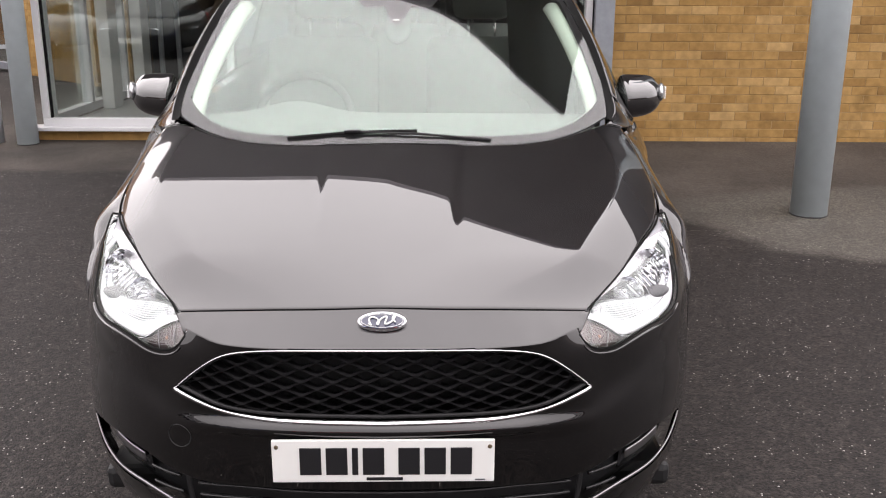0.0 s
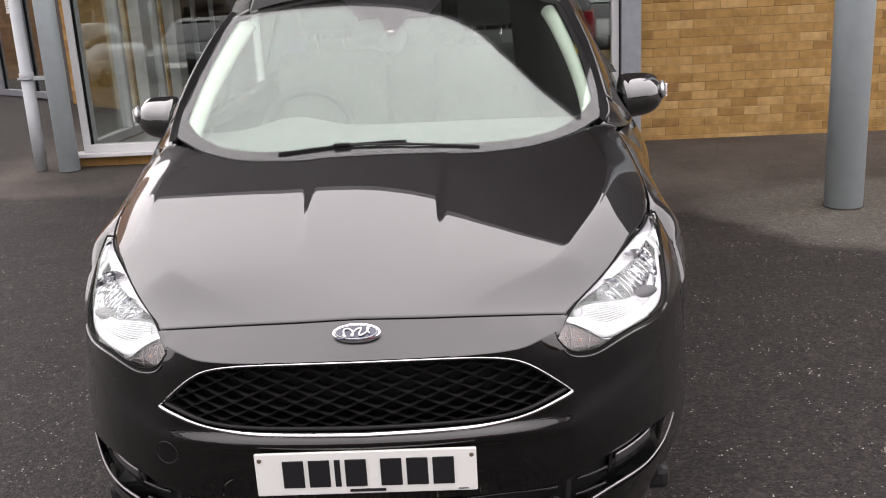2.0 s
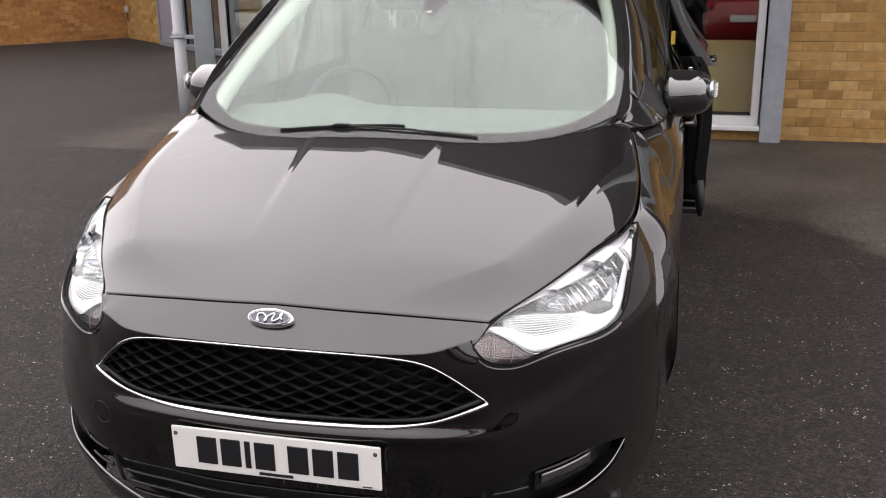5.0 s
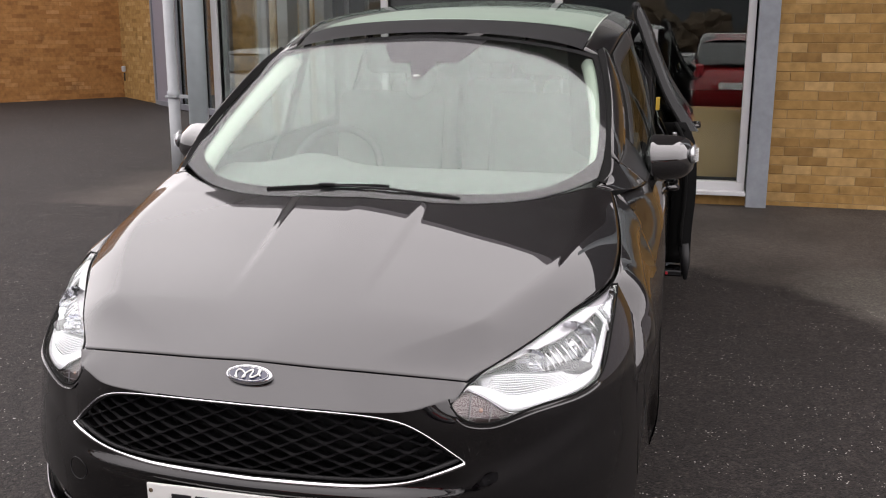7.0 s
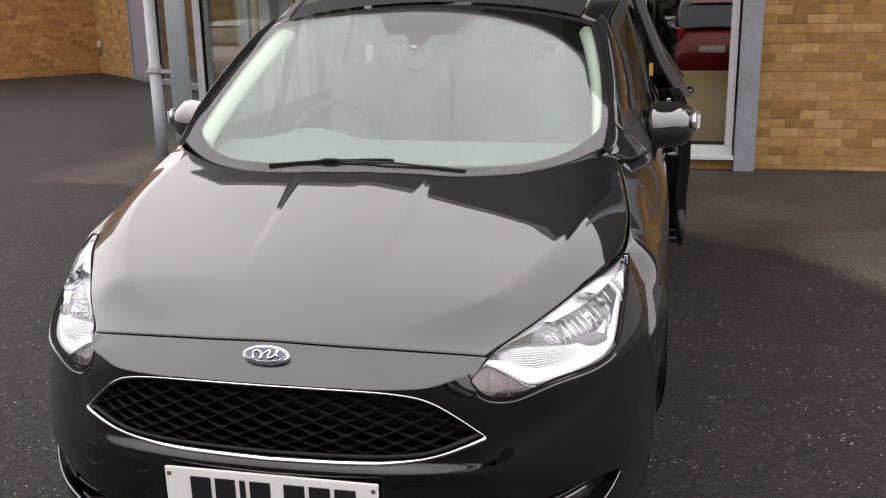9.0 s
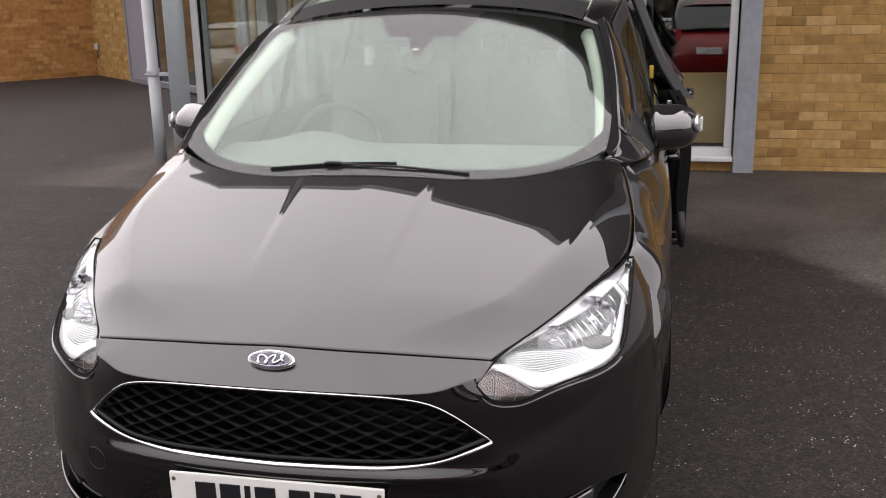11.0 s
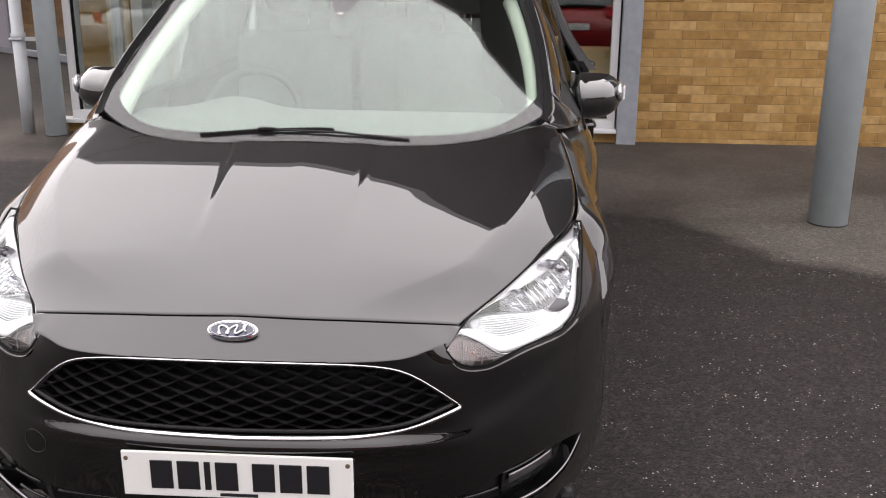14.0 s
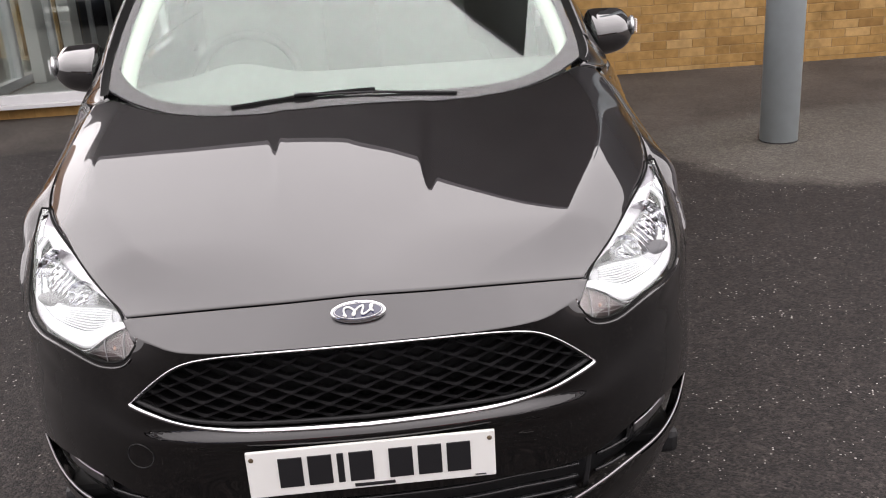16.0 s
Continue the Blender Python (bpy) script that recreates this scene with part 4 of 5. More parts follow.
BELT = natural(((1.13, 1.048), (1.5, 1.035), (2.3, 1.045), (3.3, 1.075), (4.3, 1.12)))
for sg in (-1, 1):
    vs_ = np.linspace(-0.01, 1.04, 43)
    e0 = [screen_edge(v, sg) for v in vs_]
    off = lambda p, dx, dy, dz: p + np.array([sg * dx, dy, dz])
    rise = [float(smoothstep(0.02, 0.30, v) * (1 - 0.55 * smoothstep(0.75, 1.04, v))) for v in vs_]
    e1 = [off(p, 0.030 - 0.015 * r, 0.005, 0.036 * r - 0.012) for p, r in zip(e0, rise)]
    e2 = [off(p, 0.040 + 0.018 * r, 0.014 + 0.014 * r, -0.012 * r - 0.020) for p, r in zip(e0, rise)]
    strip("screen_gasket", e0, e1, RUBBER, CAR, bulge=-0.004)
    pillar = strip("a_pillar", e1[6:], e2[6:], PAINT, CAR, 0.004, bulge=0.004)
    strip("pillar_moulding", e2[6:], [off(p, 0.014, 0.034, -0.020) for p in e2[6:]], RUBBER, pillar)
    # foot of the pillar: the wing runs up between the bonnet's rear corner, the glass and the door
    rear_at = lambda x: float(bonnet_rear(min(x, 0.68 + 0.05 * max(x - 0.68, 0))))
    corner = [np.array([sg * x, rear_at(x) + 0.005, float(bonnet_z(np.array(x), np.array(rear_at(x)))) - 0.001]) for x in (0.688, 0.715, 0.738)]
    door_top = lambda y: side_skin(s_near(0.85, y, 1.033), 1.033) * np.array([sg, 1, 1])
    inner_run, outer_run = flowing([corner[0], e1[3], e1[6]]), flowing([corner[2], door_top(1.20), door_top(1.33)])
    strip("pillar_foot", inner_run, outer_run, PAINT, pillar, 0.003, bulge=0.003, n=16)
    strip("pillar_flank", flowing([e2[6], e2[9], e2[12], e2[15]]), flowing([door_top(1.33), door_top(1.42), door_top(1.52), door_top(1.62)]), BLACK, pillar, 0.003, bulge=0.003, n=10)
    part("shut_line", tube(flowing(corner), 0.0016, 6), PAINT, pillar, smooth=True)
    mid_line = [inner_run[12] * (1 - q) + outer_run[14] * q + np.array([sg * 0.002, 0, 0.0046]) * math.sin(math.pi * q) for q in np.linspace(0.05, 1, 9)]
    part("shut_line", tube(mid_line, 0.0014, 6), PAINT, pillar, smooth=True)
    # trim seen through the glass
    i0 = [off(p, -0.020, 0.012, -0.020) for p in e0[2:41]]
    i1 = [off(p, -0.066 + 0.016 * (1 - k / 38), 0.060, -0.048) for k, p in enumerate(e0[2:41])]
    strip("pillar_trim", i0, i1, TRIM, pillar, 0.004, "pale interior trim of the pillar", bulge=0.012)
    # upper side: door window frame and glass from the pillar down to the belt
    ysd = np.linspace(1.16, 4.30, 60)
    pil = np.array([off(p, 0.058 + 0.016 * r, 0.048 + 0.014 * r, -0.016 * r - 0.042) for p, r in zip(e0, rise)])
    roofx, roofz = ROOF_W(ysd) + 0.004, roof_z(ROOF_W(ysd), ysd)
    upx = np.where(ysd < pil[-1, 1], np.interp(ysd, pil[:, 1], np.abs(pil[:, 0])), roofx)
    upz = np.where(ysd < pil[-1, 1], np.interp(ysd, pil[:, 1], pil[:, 2]), roofz)
    loz = BELT(ysd) - 0.01
    lox = np.array([abs(float(side_skin(s_near(0.9, yy, 1.03), 1.03)[0])) for yy in ysd])
    frame_pts, glass_pts = [], []
    for k in range(60):
        top_p, low_p = np.array([sg * upx[k], ysd[k], upz[k]]), np.array([sg * lox[k], ysd[k], min(loz[k], upz[k] - 0.01)])
        t = np.linspace(0, 1, 10)[:, None]
        col = top_p * (1 - t) + low_p * t
        col[:, 0] += sg * 0.03 * np.sin(math.pi * t[:, 0]) * min(1, (upz[k] - loz[k]) / 0.3)
        glass_pts.append(col)
    G = np.array(glass_pts)
    stretches = ((5, 21), (23, 38), (40, 58)) if sg < 0 else ((5, 21), (41, 58))
    for a, b in stretches:
        g = skin("side_window", G[a:b + 1, 1:], SIDEGLASS, CAR)
        g.visible_shadow = False
        strip("window_channel", G[a:b + 1, 0], G[a:b + 1, 1], BLACK, g, 0.003)
    strip("b_pillar", G[21:24, 0], G[21:24, 9], BLACK, CAR, 0.003)
    if sg < 0:
        strip("c_pillar", G[38:41, 0], G[38:41, 9], PAINT, CAR, 0.003)
    strip("d_pillar", G[58:60, 0], G[58:60, 9], PAINT, CAR, 0.003)

# tail
tail = np.array([[[x, 4.40 + 0.02 * (1 - (x / 0.8) ** 2) + 0.05 * math.sin(math.pi * (z - 0.25) / 1.3), z] for z in np.linspace(0.25, 1.46, 12)] for x in np.linspace(-0.80, 0.80, 15)])
skin("tailgate", tail, PAINT, CAR, 0.004)
part("floor_pan", box((-0.78, 0.35, 0.17), (0.78, 4.3, 0.24), 0.02), BLACK, CAR)
part("bulkhead", box((-0.70, 1.02, 0.24), (0.70, 1.06, 0.95), 0.02), BLACK, CAR)

# scuttle between bonnet and glass
sc = np.array([[[x, bonnet_rear(x) + 0.002 + t * 0.03, float(bonnet_z(np.array(x), bonnet_rear(x))) - 0.012 - 0.004 * t] for t in (0, 0.5, 1)] for x in np.linspace(-0.70, 0.70, 41)])
skin("scuttle", sc, BLACK, CAR, 0.004)

# ---- wipers ----
def on_screen(x, y, up):
    return (x, y, float(screen_z(np.array(x), np.array(y))) + up)


def wiper(x0, y0, x1, y1, pivot):
    mx, my = (x0 + x1) / 2, (y0 + y1) / 2
    arm = part("wiper_arm", tube([on_screen(*pivot, 0.004), on_screen((pivot[0] + mx) / 2, (pivot[1] + my) / 2 - 0.002, 0.008), on_screen(mx, my, 0.009)], [0.0045, 0.0035, 0.003], 8), BLACK, CAR, smooth=True)
    n = 9
    pts = [(x0 + (x1 - x0) * k / (n - 1), y0 + (y1 - y0) * k / (n - 1)) for k in range(n)]
    part("wiper_blade", bm_from([[on_screen(x, y - 0.004, 0.003), on_screen(x, y - 0.003, 0.008), on_screen(x, y + 0.003, 0.009), on_screen(x, y + 0.004, 0.003)] for x, y in pts], True, cap=True), RUBBER, arm)
    part("blade_clip", box(*[tuple(c + d for c, d in zip(on_screen((x0 + x1) / 2, (y0 + y1) / 2, 0.008), k)) for k in ((-0.025, -0.008, 0), (0.025, 0.008, 0.007))], 0.002), BLACK, arm)


wiper(-0.322, 0.908, 0.075, 0.922, (0.30, 0.902))

# ---- grille ----
grille = band("grille", -S_GRILLE + 0.01, S_GRILLE - 0.01, lambda s: GR_LOW(s) - 0.012, lambda s: GR_TOP(s) + 0.012, 81, 8, BLACK, CAR, -0.055)


def grille_bar(row):
    """One wavy ledge of the mesh, thickest where it dips; neighbours meet at their crests."""
    z0, pitch, rise = 0.556 + row * 0.0172, 0.075, 0.0078
    s = np.arange(-S_GRILLE, S_GRILLE, pitch / 12)
    wave = np.cos(2 * math.pi * (s / pitch + 0.5 * (row % 2)))
    wave = 0.35 * wave + 0.65 * (1 - 4 * np.abs((s / pitch + 0.5 * (row % 2) + 0.5) % 1 - 0.5))
    z = z0 + rise * wave
    z = np.clip(z, GR_LOW(np.abs(s)) + 0.002, GR_TOP(np.abs(s)) - 0.002)
    keep = (z0 > GR_LOW(np.abs(s)) - 0.004) & (z0 < GR_TOP(np.abs(s)) + 0.004)
    k0, k1 = np.nonzero(keep)[0][[0, -1]]
    sec = [(-0.012, -0.0012), (-0.019, 0.0022), (-0.050, -0.004), (-0.050, -0.010), (-0.016, -0.0032)]
    run = [[tuple(side_skin(s[k], z[k] + dz * (0.75 - 0.45 * wave[k]) - (0.004 if o < -0.03 else 0), o)) for o, dz in sec] for k in range(k0, k1 + 1)]
    part("grille_bar", bm_from(run, True, cap=True), MESH, grille)


for row in range(11):
    grille_bar(row)


def edge_tube(name, fn, s0, s1, r, mat, parent, out=0.004, n=81, flat=1.0, label="", r1=None):
    s = np.linspace(s0, s1, n)
    rings = []
    for q in s:
        ring = []
        rq = r if r1 is None else r + (r1 - r) * (q - s0) / (s1 - s0)
        for k in range(8):
            a = k * math.pi / 4
            ring.append(tuple(side_skin(q, float(fn(abs(q))) + rq * math.sin(a) * flat, out + rq * math.cos(a))))
        rings.append(ring)
    return part(name, bm_from(rings, True, cap=True), mat, parent, label, True)


edge_tube("chrome_lower_strip", lambda s: GR_LOW(s) - 0.003, -S_GRILLE, S_GRILLE, 0.0056, CHROME, grille, 0.002, 101, 1.0, "bright chrome strip under the grille")
edge_tube("chrome_upper_strip", lambda s: GR_TOP(s) - 0.004, -S_GRILLE, S_GRILLE, 0.0023, CHROME, grille, 0.000, 101, 1.0, "thin chrome line over the grille")
edge_tube("grille_lip", lambda s: GR_TOP(s) - 0.006, -S_GRILLE + 0.01, S_GRILLE - 0.01, 0.006, BLACK, grille, -0.008, 101)
edge_tube("grille_lip", lambda s: GR_LOW(s) + 0.008, -S_GRILLE + 0.01, S_GRILLE - 0.01, 0.006, BLACK, grille, -0.008, 101)

# ---- badge: an oval with plain shapes ----
badge_m = Matrix.Translation((0, 0.050, 0.788)) @ Matrix.Rotation(radians(50), 4, "X")


def oval(rx, ry, z0, z1, rim=0.0):
    bm = bmesh.new()
    rings = []
    for q, z in ((1.0, z0), (1.0, z1 - rim), (1 - rim / rx, z1), (0.02, z1 + rim)):
        rings.append([badge_m @ Vector((q * rx * math.cos(k * math.pi / 24), q * ry * math.sin(k * math.pi / 24), z)) for k in range(48)])
    return bm_from(rings, True, bm, cap=True)


badge = part("badge", oval(0.056, 0.0228, -0.012, 0.006, 0.002), CHROME, CAR, "oval badge, chrome round navy, with a plain script-like stroke", True)
part("badge_field", oval(0.0505, 0.0184, 0.004, 0.0085), NAVY, badge, smooth=True)
part("badge_inner_line", tube([badge_m @ Vector((0.0475 * math.cos(k * math.pi / 24), 0.0158 * math.sin(k * math.pi / 24), 0.0086)) for k in range(49)], 0.0007, 6, close=False), PLATE, badge, smooth=True)
stroke = [badge_m @ Vector((0.034 * t + 0.006 * math.sin(12 * t), 0.0092 * math.sin(9.5 * t + 0.6) + 0.002 * t, 0.0102)) for t in np.linspace(-1, 1, 97)]
part("badge_stroke", tube(stroke, 0.0021, 8), PLATE, badge, smooth=True)

# ---- number plate ----
plate = part("number_plate", box((-0.26, 0.006, 0.400), (0.26, 0.014, 0.511), 0.003), PLATE, CAR, "white number plate with plain dark bars in place of characters")
x = -0.195
for w, gap in ((0.050, 0.011), (0.050, 0.011), (0.014, 0.011), (0.050, 0.033), (0.050, 0.011), (0.050, 0.011), (0.050, 0)):
    part("plate_bar", box((x, 0.0035, 0.421), (x + w, 0.008, 0.491), 0.001), INK, plate)
    x += w + gap
part("plate_maker_bar", box((-0.040, 0.0037, 0.4065), (0.045, 0.008, 0.4135), 0.0005), INK, plate)
part("plate_maker_bar", box((0.215, 0.0037, 0.4062), (0.238, 0.008, 0.4078)), INK, plate)
for sg in (-1, 1):
    screw = bmesh.new()
    bmesh.ops.create_uvsphere(screw, u_segments=12, v_segments=6, radius=0.0055, matrix=Matrix.Translation((sg * 0.2485, 0.0055, 0.4935)) @ Matrix.Diagonal((1, 0.5, 1, 1)))
    part("plate_screw", screw, RUST, plate, smooth=True)
part("plate_bracket", box((-0.25, 0.0145, 0.41), (0.25, 0.05, 0.50)), BLACK, plate)

# ---- lower intake, fog lamps, lower lip ----
INTAKE_LOW = natural(((0, 0.200), (0.40, 0.232), (0.46, 0.262), (0.55, 0.303), (0.65, 0.326), (0.75, 0.334), (0.80, 0.345), (0.86, 0.367), (0.91, 0.405)))
intake = band("lower_intake", -S_FOG, S_FOG, lambda s: INTAKE_LOW(s) - 0.02, lambda s: CHIN(s) + 0.006, 91, 8, BLACK, bumper, -0.050)
for z in (0.345, 0.312, 0.279, 0.246):
    edge_tube("intake_slat", lambda s, z=z: z + 0.03 * np.clip(s - 0.2, 0, 1), -0.47, 0.47, 0.008, GLOSSBLACK, intake, -0.020, 61, 0.6)
band("lip", -S_FOG, S_FOG, level(0.145), lambda s: INTAKE_LOW(s) - 0.010, 91, 8, PAINT, bumper, 0.004, thick=0)
for sg in (-1, 1):
    edge_tube("chrome_lip_strip", lambda s: INTAKE_LOW(s) - 0.002, sg * 0.40, sg * S_FOG, 0.0065, SATIN, intake, -0.001, 41, 1.2, "satin chrome strip under the fog lamp", 0.0022)
    band("fog_divider", sg * 0.488, sg * 0.502, lambda s: INTAKE_LOW(s), CHIN, 4, 6, BLACK, intake, -0.015)
    for z in (0.368, 0.322):
        edge_tube("fog_slat", lambda s, z=z: z + 0.07 * (s - 0.5), sg * 0.515, sg * 0.605, 0.0045, GLOSSBLACK, intake, -0.014, 12)
    hous = band("fog_lamp", sg * 0.632, sg * 0.90, lambda s: INTAKE_LOW(s) + 0.012, lambda s: 0.398 + 0.06 * (s - 0.63), 20, 8, GLOSSBLACK, intake, -0.034, label="slim clear fog lamp in a dark grey surround")
    band("fog_reflector", sg * 0.645, sg * 0.80, lambda s: 0.366 + 0.08 * (s - 0.63), lambda s: 0.392 + 0.08 * (s - 0.63), 16, 5, SATIN, hous, -0.024)
    lens = band("fog_lens", sg * 0.638, sg * 0.81, lambda s: 0.362 + 0.08 * (s - 0.63), lambda s: 0.396 + 0.08 * (s - 0.63), 16, 6, LENS, hous, -0.014, thick=0)
    lens.visible_shadow = False
# towing-eye cover: a thin ring scored in the skin
ring = []
for k in range(33):
    a = k * math.pi / 16
    ring.append(tuple(side_skin(-0.495 + 0.029 * math.cos(a), 0.490 + 0.029 * math.sin(a), 0.0005)))
part("towing_cover_joint", tube(ring, 0.0012, 6, close=False), BLACK, bumper)

# ---- headlamps ----
S0, S1 = S_TIP, S_LAMPTOP
LL = S1 - S0


def lamp_line(name, s0, s1, fn, r, mat, parent, out, n=30, label=""):
    """A thin round line along the lamp's face."""
    return part(name, tube([tuple(lamp_point(q, float(fn(abs(q))) if callable(fn) else fn, out)) for q in np.linspace(s0, s1, n)], r, 6), mat, parent, label, True)


def at_share(knots):
    """A share of the lamp's height along its length, both from 0 to 1."""
    k = natural(knots)
    return lambda s: k((np.asarray(s, float) - S0) / LL)


IND_TOP = at_share(((0.0, 1.0), (0.05, 0.93), (0.10, 0.66), (0.15, 0.36), (0.20, 0.09), (0.24, 0.0)))
BAR_LOW = at_share(((0.0, 1.04), (0.05, 0.97), (0.10, 0.70), (0.15, 0.40), (0.20, 0.13), (0.25, 0.03), (0.40, 0.02), (0.60, 0.02), (0.80, 0.02)))
BAR_TOP = at_share(((0.0, 1.04), (0.05, 1.0), (0.10, 0.86), (0.15, 0.64), (0.20, 0.42), (0.28, 0.27), (0.42, 0.21), (0.60, 0.20), (0.74, 0.25)))
RIB_TOP = at_share(((0.0, 1.05), (0.10, 0.98), (0.20, 0.86), (0.30, 0.66), (0.42, 0.46), (0.60, 0.36), (0.74, 0.34)))
BROW = at_share(((0.10, 0.985), (0.30, 0.90), (0.55, 0.80), (0.75, 0.72), (0.90, 0.60), (1.0, 0.50)))
for sg in (-1, 1):
    lamp = lamp_patch("headlamp", sg * S0, sg * S1, 0.0, 1.0, 50, 12, LAMPBACK, CAR, -0.060, "clear headlamp with chrome bowls and a ribbed white lower bar")
    lens = lamp_patch("lens", sg * S0, sg * S1, 0.0, 1.0, 60, 20, LENS, lamp, 0.0)
    lens.visible_shadow = False
    rim_s = [(q, 0.0) for q in np.linspace(S0, S1, 50)] + [(q, 1.0) for q in np.linspace(S1, S0, 50)]
    part("lamp_seal", tube([tuple(lamp_point(sg * q, f, -0.001)) for q, f in rim_s], 0.0030, 6), RUBBER, lamp, smooth=True)
    edge_tube("lamp_lip", lambda s: LAMP_LOW(s) - 0.0125, sg * (S0 + 0.012), sg * (S0 + 0.62 * LL), 0.0032, PAINT, bumper, 0.0008, 50)
    lamp_patch("brow", sg * (S0 + 0.08 * LL), sg * S1, BROW, 0.995, 50, 6, BROWGREY, lamp, -0.010, thick=0.003)
    bar = lamp_patch("light_bar", sg * (S0 + 0.05 * LL), sg * (S0 + 0.80 * LL), BAR_LOW, BAR_TOP, 40, 6, LAMPWHITE, lamp, -0.014, "white daytime running bar", thick=0.004)
    for k in range(9):
        w = 0.06 + 0.10 * k
        lamp_line("rib", sg * (S0 + (0.14 + 0.005 * k) * LL), sg * (S0 + (0.62 + 0.008 * k) * LL), lambda s, w=w: BAR_TOP(s) * (1 - w) + RIB_TOP(s) * w, 0.0014, LAMPWHITE, bar, -0.019 - 0.0006 * k)
    lamp_patch("rib_backing", sg * (S0 + 0.12 * LL), sg * (S0 + 0.72 * LL), BAR_TOP, RIB_TOP, 30, 6, LAMPRIB, bar, -0.024, thick=0.003)
    ind = lamp_patch("indicator", sg * (S0 + 0.01 * LL), sg * (S0 + 0.235 * LL), 0.02, IND_TOP, 24, 6, AMBER, lamp, -0.020, "clear indicator with a faint orange bulb", thick=0.003)
    for k in range(3):
        w = 0.2 + 0.3 * k
        lamp_line("facet_line", sg * (S0 + 0.02 * LL), sg * (S0 + 0.21 * LL), lambda s, w=w: 0.02 + (IND_TOP(s) - 0.02) * w, 0.0005, SATIN, ind, -0.016, 12)
    for k in range(2):
        q = S0 + (0.06 + 0.07 * k) * LL
        part("facet_line", tube([tuple(lamp_point(sg * (q + 0.02 * f), f * float(IND_TOP(q)), -0.017)) for f in (0.05, 0.5, 0.95)], 0.0014, 6), SATIN, ind)
    lamp_line("indicator_edge", sg * S0, sg * (S0 + 0.24 * LL), IND_TOP, 0.0012, CHROME, ind, -0.010, 24)
    bulb = bmesh.new()
    c = lamp_point(sg * (S0 + 0.11 * LL), 0.3, -0.024)
    bmesh.ops.create_uvsphere(bulb, u_segments=12, v_segments=8, radius=0.006, matrix=Matrix.Translation(c))
    part("bulb", bulb, ORANGE, ind, smooth=True)
    # outer post and fluted side reflector
    part("outer_post", tube([tuple(lamp_point(sg * (S0 + 0.80 * LL), f, -0.014)) for f in (0.02, 0.3, 0.6, 0.72)], 0.006, 8), LAMPWHITE, lamp, smooth=True)
    ref = lamp_patch("side_reflector", sg * (S0 + 0.815 * LL), sg * (S0 + 0.985 * LL), 0.03, BROW, 20, 8, LAMPRIB, lamp, -0.012, thick=0.003)
    for k in range(13):
        f = 0.06 + 0.04 * k
        lamp_line("flute", sg * (S0 + 0.825 * LL), sg * (S0 + 0.965 * LL), f, 0.0018, REFLECTOR, ref, -0.010, 6)
    # two chrome bowls
    for q, f, r in ((S0 + 0.36 * LL, 0.66, 0.038), (S0 + 0.60 * LL, 0.60, 0.060)):
        face_c, back_c = Vector(lamp_point(sg * q, f, -0.018)), Vector(lamp_point(sg * q, f, -0.075))
        fwd = ((face_c - back_c).normalized() * 0.5 + Vector((0, -1, 0.15))).normalized()
        centre = face_c - fwd * 0.055
        aa = fwd.orthogonal().normalized()
        ab = fwd.cross(aa)
        bowl, rings = bmesh.new(), []
        for j in range(8):
            rr, dd = r * (0.14 + 0.86 * j / 7), 0.050 * (j / 7) ** 2
            rings.append([centre + fwd * (dd - 0.004 * (k % 2) * j / 7) + rr * (math.cos(k * math.pi / 14) * aa + math.sin(k * math.pi / 14) * ab) for k in range(28)])
        bm_from(rings, True, bowl)
        bw = part("bowl", bowl, REFLECTOR, lamp, "faceted chrome bowl")
        bl = bmesh.new()
        bmesh.ops.create_uvsphere(bl, u_segments=14, v_segments=8, radius=r * 0.24, matrix=Matrix.Translation(centre + fwd * 0.03))
        part("bulb_cap", bl, CHROME, bw, smooth=True)
    dome = bmesh.new()
    dc = Vector(lamp_point(sg * (S0 + 0.545 * LL), 0.35, -0.036))
    bmesh.ops.create_uvsphere(dome, u_segments=24, v_segments=12, radius=1, matrix=Matrix.Translation(dc) @ Matrix.Rotation(sg * radians(35), 4, "Z") @ Matrix.Diagonal((0.066, 0.026, 0.017, 1)))
    part("dipped_beam_shade", dome, BEAMSHADE, lamp, "grey half-dome shade under the large bowl", True)
    # fluted reflector wall behind the bowls
    for k in range(12):
        q = S0 + (0.40 + 0.032 * k) * LL
        part("bowl_flute", tube([tuple(lamp_point(sg * q, f, -0.030 + 0.008 * math.sin(3 * f))) for f in (float(RIB_TOP(q)), 0.5 * float(RIB_TOP(q) + BROW(q)), float(BROW(q)))], 0.0024, 6), REFLECTOR, lamp, smooth=True)

